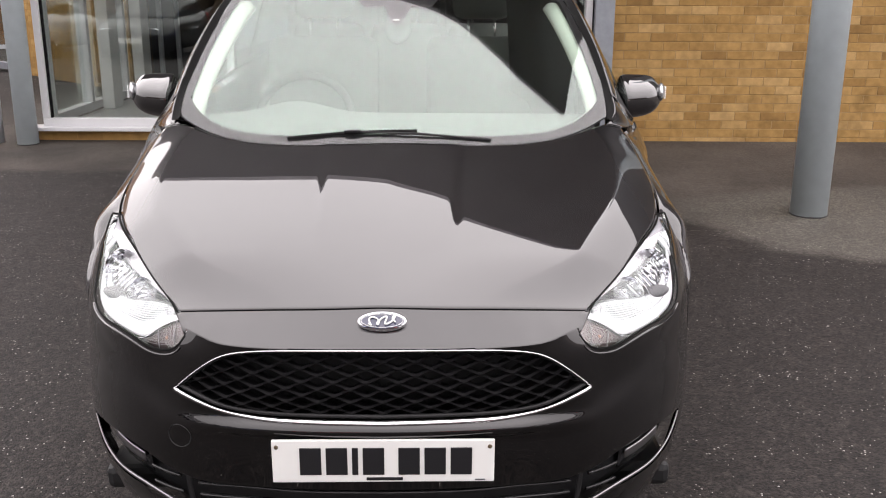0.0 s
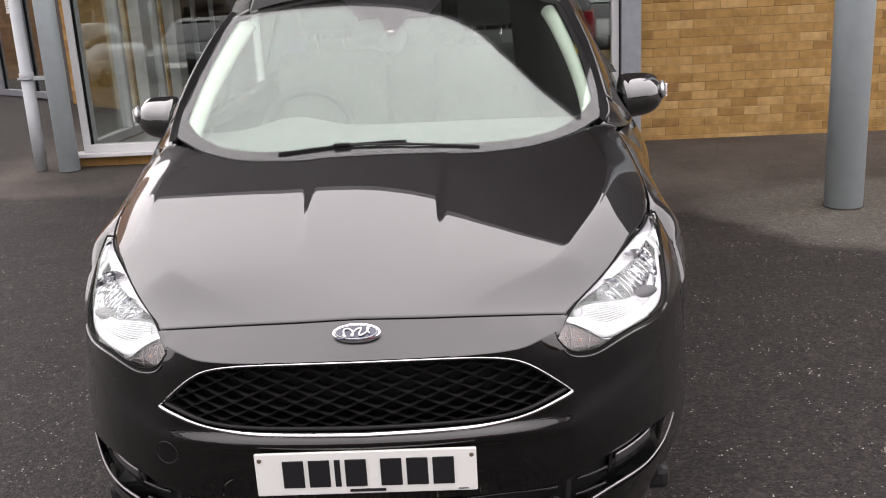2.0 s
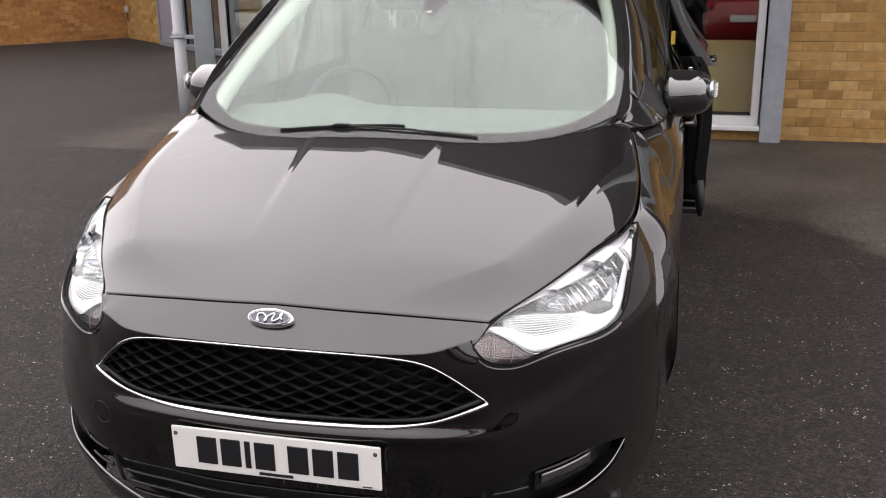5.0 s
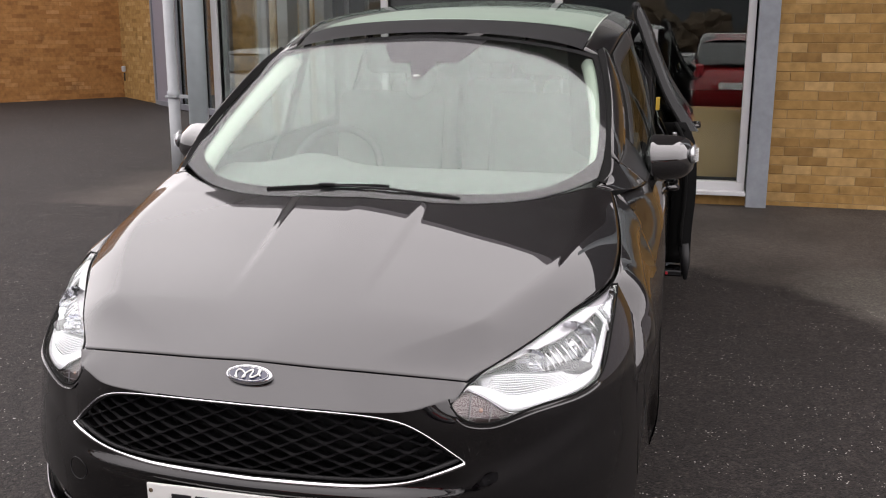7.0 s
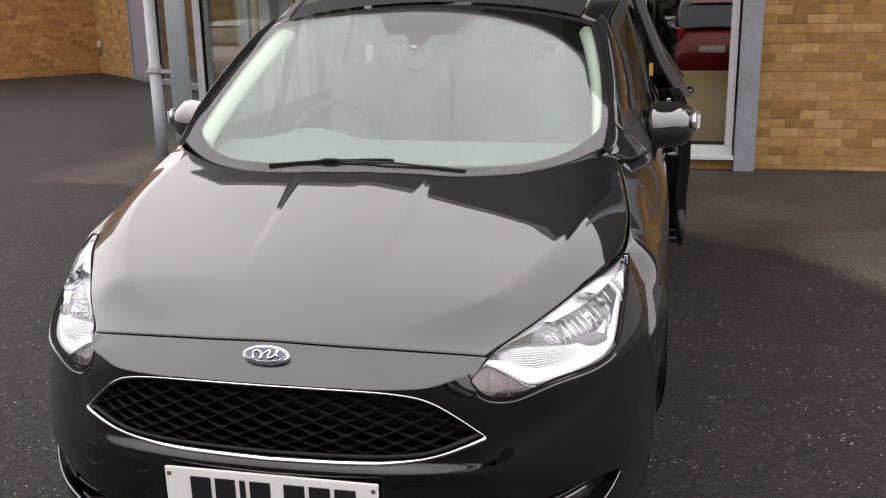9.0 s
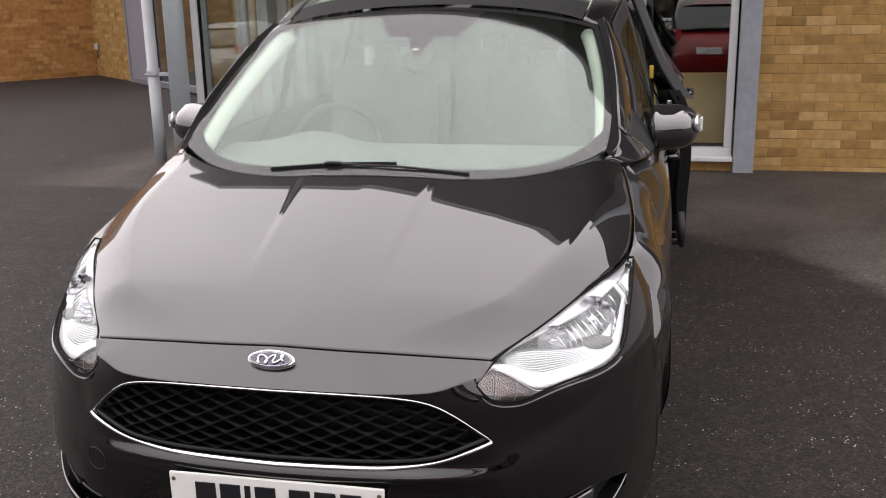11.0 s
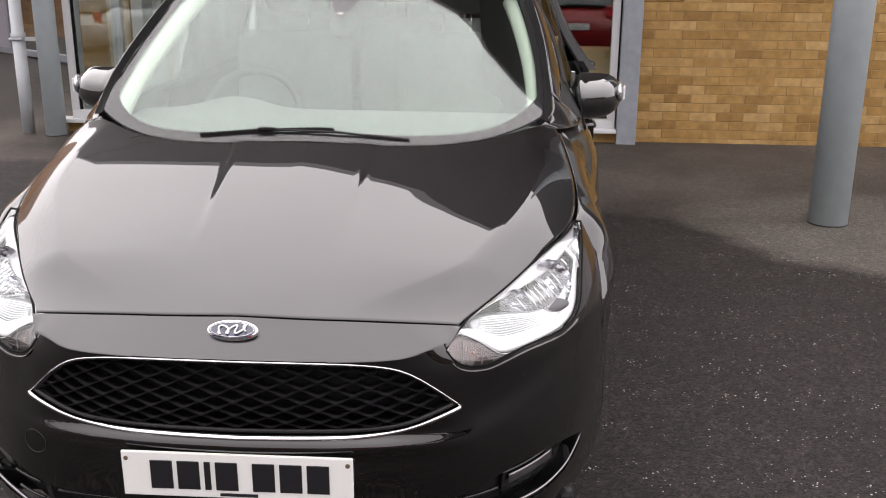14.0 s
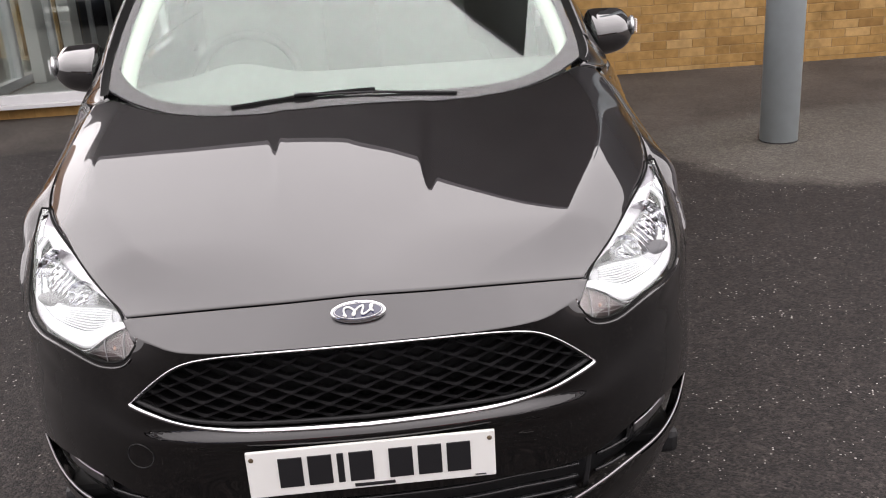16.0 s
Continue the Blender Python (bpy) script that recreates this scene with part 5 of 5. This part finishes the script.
# ---- door mirrors ----
def mirror(sg):
    bm = bmesh.new()
    rings = []
    for t in np.linspace(0, 1, 21):
        xx = 0.815 + 0.178 * t
        grow = max(0.0, 1 - abs((t - 0.42) / 0.58) ** 3.4) ** 0.5 if t > 0.42 else max(0.0, 1 - abs((t - 0.42) / 0.42) ** 7) ** 0.5
        h, d = (0.083 - 0.012 * t) * grow + 0.003, (0.115 - 0.03 * t) * grow + 0.004
        zc, yc = 1.074 + 0.004 * t, 1.585 + 0.035 * t
        ring = []
        for k in range(32):
            a = k * math.pi / 16
            ca, sa = math.cos(a), math.sin(a)
            if ca < 0:
                yy = yc - d * (1 - abs(sa) ** (1.65 if sa > 0 else 3.0))
            else:
                yy = yc + 0.028 * abs(ca) ** 0.4
            ring.append((sg * xx, yy, zc + h * math.copysign(abs(sa) ** 0.8, sa) + (0.010 if ca < 0 else 0) * (1 - abs(sa))))
        rings.append(ring)
    ob = part("door_mirror", bm_from(rings, True, bm, cap=True), MIRRORCAP, CAR, "gloss black door mirror", smooth=True)
    tip = bmesh.new()
    bmesh.ops.create_uvsphere(tip, u_segments=16, v_segments=10, radius=1, matrix=Matrix.Translation((sg * 0.985, 1.585, 1.094)) @ Matrix.Rotation(sg * radians(-12), 4, "Z") @ Matrix.Diagonal((0.014, 0.052, 0.034, 1)))
    lens_t = part("indicator_lens", tip, LAMPBACK, ob, "clear ribbed indicator on the mirror tip", True)
    for k in range(6):
        zz = 1.074 + 0.008 * k
        part("lens_rib", tube([(sg * 0.990, 1.545, zz), (sg * 1.0, 1.570, zz), (sg * 0.998, 1.60, zz)], 0.0016, 6), LAMPWHITE, lens_t, smooth=True)
    part("mirror_foot", tube([(sg * 0.93, 1.60, 1.035), (sg * 0.85, 1.60, 1.022), (sg * 0.80, 1.60, 1.01)], [0.022, 0.030, 0.034], 14), BLACK, ob, smooth=True)
    back = bm_from([[(sg * (0.907 + 0.075 * math.cos(k * math.pi / 14)), 1.622 + 0.02 * math.cos(k * math.pi / 14), 1.08 + 0.060 * math.sin(k * math.pi / 14)) for k in range(28)]], True)
    back.faces.new(list(back.verts))
    part("mirror_glass", back, CHROME, ob)
    part("mirror_sail", bm_from([[(sg * 0.775, 1.33, 1.05), (sg * 0.80, 1.62, 1.05), (sg * 0.775, 1.62, 1.16)], [(sg * 0.79, 1.33, 1.05), (sg * 0.815, 1.62, 1.05), (sg * 0.79, 1.62, 1.16)]], True, cap=True), BLACK, ob)


mirror(-1)
mirror(1)

# ---- wheels ----
def wheel(xc, yc):
    prof = ((0.10, 0.20), (0.205, 0.20), (0.235, 0.198), (0.29, 0.206), (0.315, 0.19), (0.322, 0.10), (0.315, 0.01), (0.29, -0.006), (0.22, 0.0))
    sg = 1 if xc > 0 else -1

    def turn_rings(pr):
        return [[(xc + sg * (w - 0.2), yc + r * math.cos(k * math.pi / 24), 0.322 + r * math.sin(k * math.pi / 24)) for k in range(48)] for r, w in pr]
    ob = part("wheel", bm_from(turn_rings(prof[2:]), True), RUBBER, CAR, smooth=True)
    part("rim", bm_from(turn_rings(((0.232, 0.195), (0.222, 0.18), (0.20, 0.165))), True), CHROME, ob, smooth=True)
    hub = bm_from(turn_rings(((0.06, 0.17), (0.02, 0.175))), True, cap=True)
    for k in range(5):
        a = k * 2 * math.pi / 5
        c, s_ = math.cos(a), math.sin(a)
        pts = [(xc + sg * (-0.03 - 0.005), yc + r * c, 0.322 + r * s_) for r in (0.05, 0.21)]
        tube(pts, [0.035, 0.026], 8, hub)
    part("spokes", hub, REFLECTOR, ob, smooth=True)
    part("brake_disc", bm_from(turn_rings(((0.15, 0.10), (0.04, 0.10))), True), STEEL, ob)


for xc in (-0.805, 0.805):
    for yc in (ARCH_Y, 3.69):
        wheel(xc, yc)

# ---- cabin ----
dash_pts = np.array([[[x, 1.02 + 0.10 * (x / 0.68) ** 2 + 0.55 * t, 1.008 + 0.055 * math.sin(math.pi * min(1, t * 0.9)) - 0.08 * t ** 4 - 0.02 * (x / 0.68) ** 2 + (0.05 * math.exp(-((x + 0.36) / 0.15) ** 2) * math.exp(-((t - 0.75) / 0.2) ** 2))] for t in np.linspace(0, 1, 20)] for x in np.linspace(-0.68, 0.68, 41)])
dash = skin("dashboard", dash_pts, DASH, CAR, 0.01)
part("dashboard_face", box((-0.68, 1.50, 0.55), (0.68, 1.57, 0.98), 0.03), DASH, dash)
wheel_c = Vector((-0.36, 1.66, 0.975))
tilt = Matrix.Translation(wheel_c) @ Matrix.Rotation(radians(62), 4, "X")
rim_pts = [tilt @ Vector((0.178 * math.cos(k * math.pi / 24), 0.178 * math.sin(k * math.pi / 24), 0)) for k in range(49)]
steer = part("steering_wheel", tube(rim_pts, 0.016, 10, close=False), BLACK, CAR, "dark steering wheel", True)
hubm = bmesh.new()
bmesh.ops.create_uvsphere(hubm, u_segments=16, v_segments=8, radius=1, matrix=tilt @ Matrix.Diagonal((0.075, 0.065, 0.03, 1)))
part("hub", hubm, BLACK, steer, smooth=True)
for a in (0, math.pi, 1.5 * math.pi):
    part("spoke", tube([tilt @ Vector((0.05 * math.cos(a), 0.05 * math.sin(a), 0)), tilt @ Vector((0.172 * math.cos(a), 0.172 * math.sin(a), 0))], 0.014, 8), BLACK, steer, smooth=True)


def seat(x, y, wide=0.25):
    bm = box((x - wide, y - 0.48, 0.50), (x + wide, y, 0.66), 0.05)
    ob = part("seat", bm, SEAT, CAR, smooth=True)
    back = box((-wide, -0.06, 0), (wide, 0.06, 0.62), 0.05)
    bmesh.ops.transform(back, matrix=Matrix.Translation((x, y, 0.62)) @ Matrix.Rotation(radians(-14), 4, "X"), verts=back.verts)
    part("backrest", back, SEAT, ob, smooth=True)
    head = box((x - 0.13, y + 0.12, 1.30), (x + 0.13, y + 0.22, 1.46), 0.04)
    hr = part("headrest", head, SEAT, ob, smooth=True)
    for dx in (-0.06, 0.06):
        part("headrest_post", tube([(x + dx, y + 0.155, 1.20), (x + dx, y + 0.17, 1.32)], 0.006, 8), CHROME, hr, "chrome headrest post", True)


for x in (-0.36, 0.36):
    seat(x, 2.30)
for x in (-0.42, 0.0, 0.42):
    seat(x, 3.15, 0.19)


# ---- sliding door, run back along the side and standing proud of it ----
def sliding_door():
    y0, y1, out = 3.10, 4.02, 0.135

    def face(yy, z, o):
        base = side_skin(s_near(0.9, min(yy, 4.2), 0.8), np.minimum(z, 1.03), o)
        return base
    zs = np.linspace(0.30, 1.03, 16)
    ysn = np.linspace(y0, y1, 14)
    outer = np.array([[face(yy, z, out) for z in zs] for yy in ysn])
    outer[..., 1] = ysn[:, None]
    ob = skin("sliding_door", outer, PAINT, CAR, 0.004, "sliding side door standing open")
    inner = outer.copy()
    inner[..., 0] -= 0.115
    skin("inner_panel", inner, RUBBER, ob, 0.004, flip=True)
    lead = np.stack([outer[0], inner[0]], 0)
    skin("leading_edge", lead, RUBBER, ob, 0.003)
    skin("trailing_edge", np.stack([outer[-1], inner[-1]], 0), BLACK, ob, 0.003, flip=True)
    xo = outer[0][0][0]
    part("lower_bracket", tube([(xo - 0.03, y0 + 0.02, 0.40), (xo - 0.02, y0 + 0.0, 0.30), (xo - 0.015, y0 - 0.01, 0.215)], [0.034, 0.026, 0.010], 10), BLACK, ob, smooth=True)
    arm = box((xo - 0.21, y0 - 0.01, 0.225), (xo - 0.03, y0 + 0.11, 0.262), 0.010)
    a = part("roller_arm", arm, GLOSSBLACK, ob)
    part("door_lamp", box((xo - 0.16, y0 - 0.017, 0.236), (xo - 0.105, y0 - 0.008, 0.252), 0.003), REDGLOW, a)
    part("arm_spring", tube([(xo - 0.14, y0 + 0.02, 0.262), (xo - 0.10, y0 + 0.03, 0.29), (xo - 0.05, y0 + 0.03, 0.30)], 0.007, 8), STEEL, a, smooth=True)
    part("edge_seal", tube([tuple(p + np.array([-0.055, -0.012, 0])) for p in outer[0][2:]], 0.011, 8), RUBBER, ob, smooth=True)
    # window frame leaning in towards the roof: a flat upright band, rounded over at its top
    prof = natural(((0.985, 1.045), (1.06, 0.990), (1.15, 0.925), (1.30, 0.850), (1.44, 0.790), (1.54, 0.748), (1.60, 0.715)))
    zf = np.linspace(0.985, 1.60, 20)
    wide_f = 0.072 - 0.018 * smoothstep(1.0, 1.25, zf) - 0.03 * smoothstep(1.55, 1.60, zf)
    back_f = 0.05 * (zf - 0.985) / 0.12
    ring_f = [[(float(prof(z)), y0 + b + 0.012, z), (float(prof(z)) - 0.012, y0 + b, z), (float(prof(z)) - w, y0 + b + 0.004, z), (float(prof(z)) - w, y0 + b + 0.035, z), (float(prof(z)) - 0.004, y0 + b + 0.040, z)] for z, w, b in zip(zf, wide_f, back_f)]
    fr = part("window_frame", bm_from(ring_f, True, cap=True), GLOSSBLACK, ob)
    part("frame_seal", tube([(float(prof(z)) - w + 0.004, y0 + b - 0.003, z) for z, w, b in zip(zf, wide_f, back_f)], 0.008, 8), RUBBER, fr, smooth=True)
    top_y = y0 + float(back_f[-1])
    part("frame_top", tube([(0.695, top_y, 1.595), (0.69, top_y + 0.25, 1.60), (0.68, y1 - 0.05, 1.56)], 0.022, 8), BLACK, fr, smooth=True)
    part("frame_rear", tube([(float(prof(z)) - 0.03, y1 - 0.04, z) for z in zf[::3]], 0.022, 8), BLACK, fr, smooth=True)
    gl = np.array([[[float(prof(z)) - 0.012, y0 + 0.03 + float(b) + (y1 - 0.07 - y0 - float(b)) * q, z] for z, b in zip(zf, back_f)] for q in np.linspace(0, 1, 8)])
    skin("window_pane", gl, DARKGLASS, ob, 0.003)
    xb_ = 0.985
    h = tube([(1.012, 3.30, 0.985), (1.048, 3.33, 0.988), (1.05, 3.44, 0.988), (1.015, 3.48, 0.985)], [0.010, 0.013, 0.013, 0.010], 10)
    part("handle", h, PAINT, ob, smooth=True)
    part("sticker", box((xb_ - 0.160, y0 + 0.03, 1.085), (xb_ - 0.140, y0 + 0.034, 1.15), 0.002), YELLOW, ob)
    part("latch", box((xb_ - 0.07, y0 - 0.012, 0.90), (xb_ - 0.045, y0, 0.98), 0.004), CHROME, ob)


sliding_door()
# front door handles and the opening's dark cheeks
for sg in (-1, 1):
    yh, zh = 2.08, 0.90
    xh = abs(float(side_skin(s_near(0.9, yh, zh), zh)[0]))
    part("door_handle", tube([(sg * xh, yh - 0.12, zh), (sg * (xh + 0.035), yh - 0.09, zh), (sg * (xh + 0.035), yh + 0.05, zh), (sg * xh, yh + 0.08, zh)], [0.010, 0.012, 0.012, 0.010], 10), PAINT, CAR, smooth=True)
cheek = np.array([[[0.70 + 0.17 * (1 - t) , 2.29, 0.24 + 1.25 * t], [0.45 + 0.1 * (1 - t), 2.33, 0.24 + 1.25 * t]] for t in np.linspace(0, 1, 8)])
skin("opening_cheek", cheek, BLACK, CAR, 0.01)


# ---- across the forecourt, behind the walk: parked cars seen in the glass, sheds added for reflections ----
def parked_car(colour_name, colour, x, y, turn, label, tall=1.0):
    paint = material(colour_name, colour, 0.3, 0.1, coat=1.0, vary=0.04, scale=5)
    top = tagged(new("parked_car", None), label, "car", "cars parked across the forecourt")
    top.matrix_world = pose(x, y, ground_height(y), 0, 0, turn) @ Matrix.Diagonal((1, 1, tall, 1))
    # half width, floor, belt and roof along the length
    length = np.linspace(0, 4.2, 40)
    belt = natural(((0, 0.72), (0.35, 0.80), (1.1, 0.95), (2.6, 0.99), (3.8, 0.98), (4.2, 0.80)))
    wide = natural(((0, 0.62), (0.25, 0.80), (0.9, 0.87), (2.4, 0.89), (3.7, 0.86), (4.2, 0.74)))
    rings = []
    for q in length:
        w, b = float(wide(q)), float(belt(q))
        rings.append([(w * c, q - 2.1, 0.22 + (b - 0.22) * h) for c, h in ((-0.90, 0), (-1.0, 0.3), (-1.0, 0.7), (-0.93, 0.93), (-0.80, 1.0), (0.80, 1.0), (0.93, 0.93), (1.0, 0.7), (1.0, 0.3), (0.90, 0))])
    part("body", bm_from(rings, True, cap=True), paint, top, smooth=True)
    roofline = natural(((1.0, 0.96), (1.7, 1.34), (2.2, 1.45), (3.2, 1.43), (3.75, 1.25), (4.05, 0.98)))
    cab = []
    for q in np.linspace(1.0, 4.05, 24):
        w, t = float(wide(q)), float(roofline(q))
        cab.append([(w * c, q - 2.1, 0.93 + (t - 0.93) * h) for c, h in ((-0.90, 0), (-0.80, 0.6), (-0.70, 0.93), (-0.55, 1.0), (0.55, 1.0), (0.70, 0.93), (0.80, 0.6), (0.90, 0))])
    part("cabin_glass", bm_from(cab, True, cap=True), DARKGLASS, top, smooth=True)
    part("roof", bm_from([[(w * c, q - 2.1, t) for c, t in ((-0.66, z - 0.02), (-0.4, z + 0.012), (0.4, z + 0.012), (0.66, z - 0.02))] for q, w, z in ((1.75, 0.88, 1.37), (2.2, 0.89, 1.45), (3.2, 0.88, 1.43), (3.65, 0.86, 1.33))], False), paint, top, smooth=True)
    for sx in (-1, 1):
        for yy in (-1.28, 1.25):
            tyre = bm_from([[(sx * ww, yy + r * math.cos(k * math.pi / 12), 0.31 + r * math.sin(k * math.pi / 12)) for k in range(24)] for r, ww in ((0.20, 0.88), (0.31, 0.87), (0.31, 0.70), (0.20, 0.69))], True)
            wh = part("wheel", tyre, RUBBER, top, smooth=True)
            part("rim", bm_from([[(sx * ww, yy + r * math.cos(k * math.pi / 12), 0.31 + r * math.sin(k * math.pi / 12)) for k in range(24)] for r, ww in ((0.20, 0.87), (0.03, 0.84))], True, cap=True), REFLECTOR, wh, smooth=True)
        part("headlamp", box((sx * 0.52 - 0.14, -2.06, 0.60), (sx * 0.52 + 0.14, -1.95, 0.74), 0.03), REFLECTOR, top)
        part("tail_lamp", box((sx * 0.66 - 0.09, 1.98, 0.70), (sx * 0.66 + 0.09, 2.10, 0.96), 0.03), REDGLOW, top)
    part("front_plate", box((-0.26, -2.12, 0.42), (0.26, -2.09, 0.53)), PLATE, top)
    part("rear_plate", box((-0.26, 2.09, 0.55), (0.26, 2.12, 0.66)), PLATE, top)


ROW = (("silver", (0.45, 0.46, 0.47), -9.6), ("black", (0.012, 0.012, 0.014), -6.9), ("blue", (0.03, 0.05, 0.16), -4.2), ("red", (0.28, 0.010, 0.014), -1.5), ("red", (0.32, 0.012, 0.016), 1.6), ("white", (0.55, 0.56, 0.57), 4.0), ("grey", (0.12, 0.125, 0.13), 6.8))
for k, (cname, c, x) in enumerate(ROW):
    parked_car(cname + "_car_paint", c, x, -6.4 - 0.3 * (k % 2), 0 if k in (0, 3, 4, 6) else 180, cname + " hatchback parked in a row across the forecourt", 1.26 if cname == "red" else 1.0)
for k, (cname, c, x) in enumerate((("white", (0.55, 0.56, 0.57), -2.6), ("silver", (0.35, 0.36, 0.37), 0.4), ("white", (0.5, 0.5, 0.5), 3.2))):
    parked_car(cname + "_far_paint", c, x, -12.4, 180, cname + " hatchback parked in the far row")
SHED = material("dark_shed_cladding", (0.045, 0.048, 0.055), 0.7, vary=0.25, scale=1.5)
PALESHED = material("grey_shed_cladding", (0.20, 0.20, 0.21), 0.7, vary=0.2, scale=1.5)
HEDGE = material("bare_brown_hedge", (0.085, 0.058, 0.036), 0.9, vary=0.5, scale=6)
# unseen sheds: dark ones hold the horizon down, the pale one brightens the left glazing
shed = tagged(new("shed", None), "sheds added beyond the car park, dark and pale to tune reflections", "building", kind="structure")
part("shed_wall", box((-8, -46, -0.6), (70, -38, 5.2)), SHED, shed)
part("shed_pale_wall", box((-70, -46, -0.6), (-8.004, -38, 5.2)), PALESHED, shed)
part("shed_roof", box((-71, -47, 5.2), (71, -37.6, 5.7)), SOFFIT, shed)
rng_h = random.Random(9)
ico = bmesh.new()
bmesh.ops.create_icosphere(ico, subdivisions=2, radius=1)
ico.verts.ensure_lookup_table()
ball_v = np.array([v.co[:] for v in ico.verts])
ball_f = [tuple(v.index for v in f.verts) for f in ico.faces]
ico.free()
noise_h = np.random.default_rng(9)
hedge_v, hedge_f = [], []
for k in range(420):
    centre = np.array([-48 + k * 0.23 + rng_h.uniform(-0.4, 0.4), -24 + rng_h.uniform(-0.8, 0.8), rng_h.uniform(-0.3, 2.3)])
    ragged = ball_v * (0.45 + noise_h.random((len(ball_v), 1)) * 0.75) * rng_h.uniform(0.4, 0.95)
    n0 = len(hedge_v)
    hedge_v += [tuple(p) for p in centre + ragged]
    hedge_f += [tuple(n0 + i for i in f) for f in ball_f]
tagged(mesh_object("hedge", hedge_v, hedge_f, HEDGE), "ragged brown winter hedge behind the parked cars", "hedge", kind="stuff")


# ---- bricks of the front wall, laid in stretcher bond ----
def brick_mesh(name, w, h, d=0.04):
    bm = box((0, 0, 0), (w, d, h))
    front_edges = [e for e in bm.edges if all(v.co.y < 1e-6 for v in e.verts)]
    bmesh.ops.bevel(bm, geom=front_edges, offset=0.003, segments=1, affect="EDGES")
    me = bpy.data.meshes.new(name)
    bm.to_mesh(me)
    bm.free()
    me.materials.append(BRICK)
    return me


BRICK_W, COURSE, JOINT = 0.215, 0.075, 0.005
full, half = brick_mesh("brick", BRICK_W + 0.003, COURSE - JOINT), brick_mesh("brick", 0.1055, COURSE - JOINT)
rest_v, rest_f, laid = [], [], 0
rng = random.Random(4)
for row in range(58):
    z = BASE - 0.035 + row * COURSE
    if z + COURSE > ROOF:
        break
    x = WALL_X0 + 0.004 - (0 if row % 2 else 0.1125)
    while x < 5.35:
        w = BRICK_W + 0.003
        x0 = x
        if x < WALL_X0:
            x0, w = WALL_X0 + 0.004, w - (WALL_X0 + 0.004 - x)
        y = WALL_Y - 0.001 + rng.uniform(-0.0015, 0.0015)
        if laid < 300 and z < 1.95 and x0 < 4.45:
            ob = new("brick", full if w > 0.2 else half)
            ob.parent = backing
            ob.location = (x0, y, z + rng.uniform(-0.0006, 0.0006))
            laid += 1
        else:
            n0 = len(rest_v)
            rest_v += [(x0 + a * w, y + b * 0.03, z + c * (COURSE - JOINT)) for c in (0, 1) for b in (0, 1) for a in (0, 1)]
            rest_f += [tuple(n0 + k for k in f) for f in ((0, 1, 5, 4), (1, 3, 7, 5), (2, 0, 4, 6), (4, 5, 7, 6), (0, 2, 3, 1))]
        x += BRICK_W + JOINT + 0.003
tagged(mesh_object("upper_brickwork", rest_v, rest_f, BRICK, backing), "buff bricks in stretcher bond", kind="stuff")
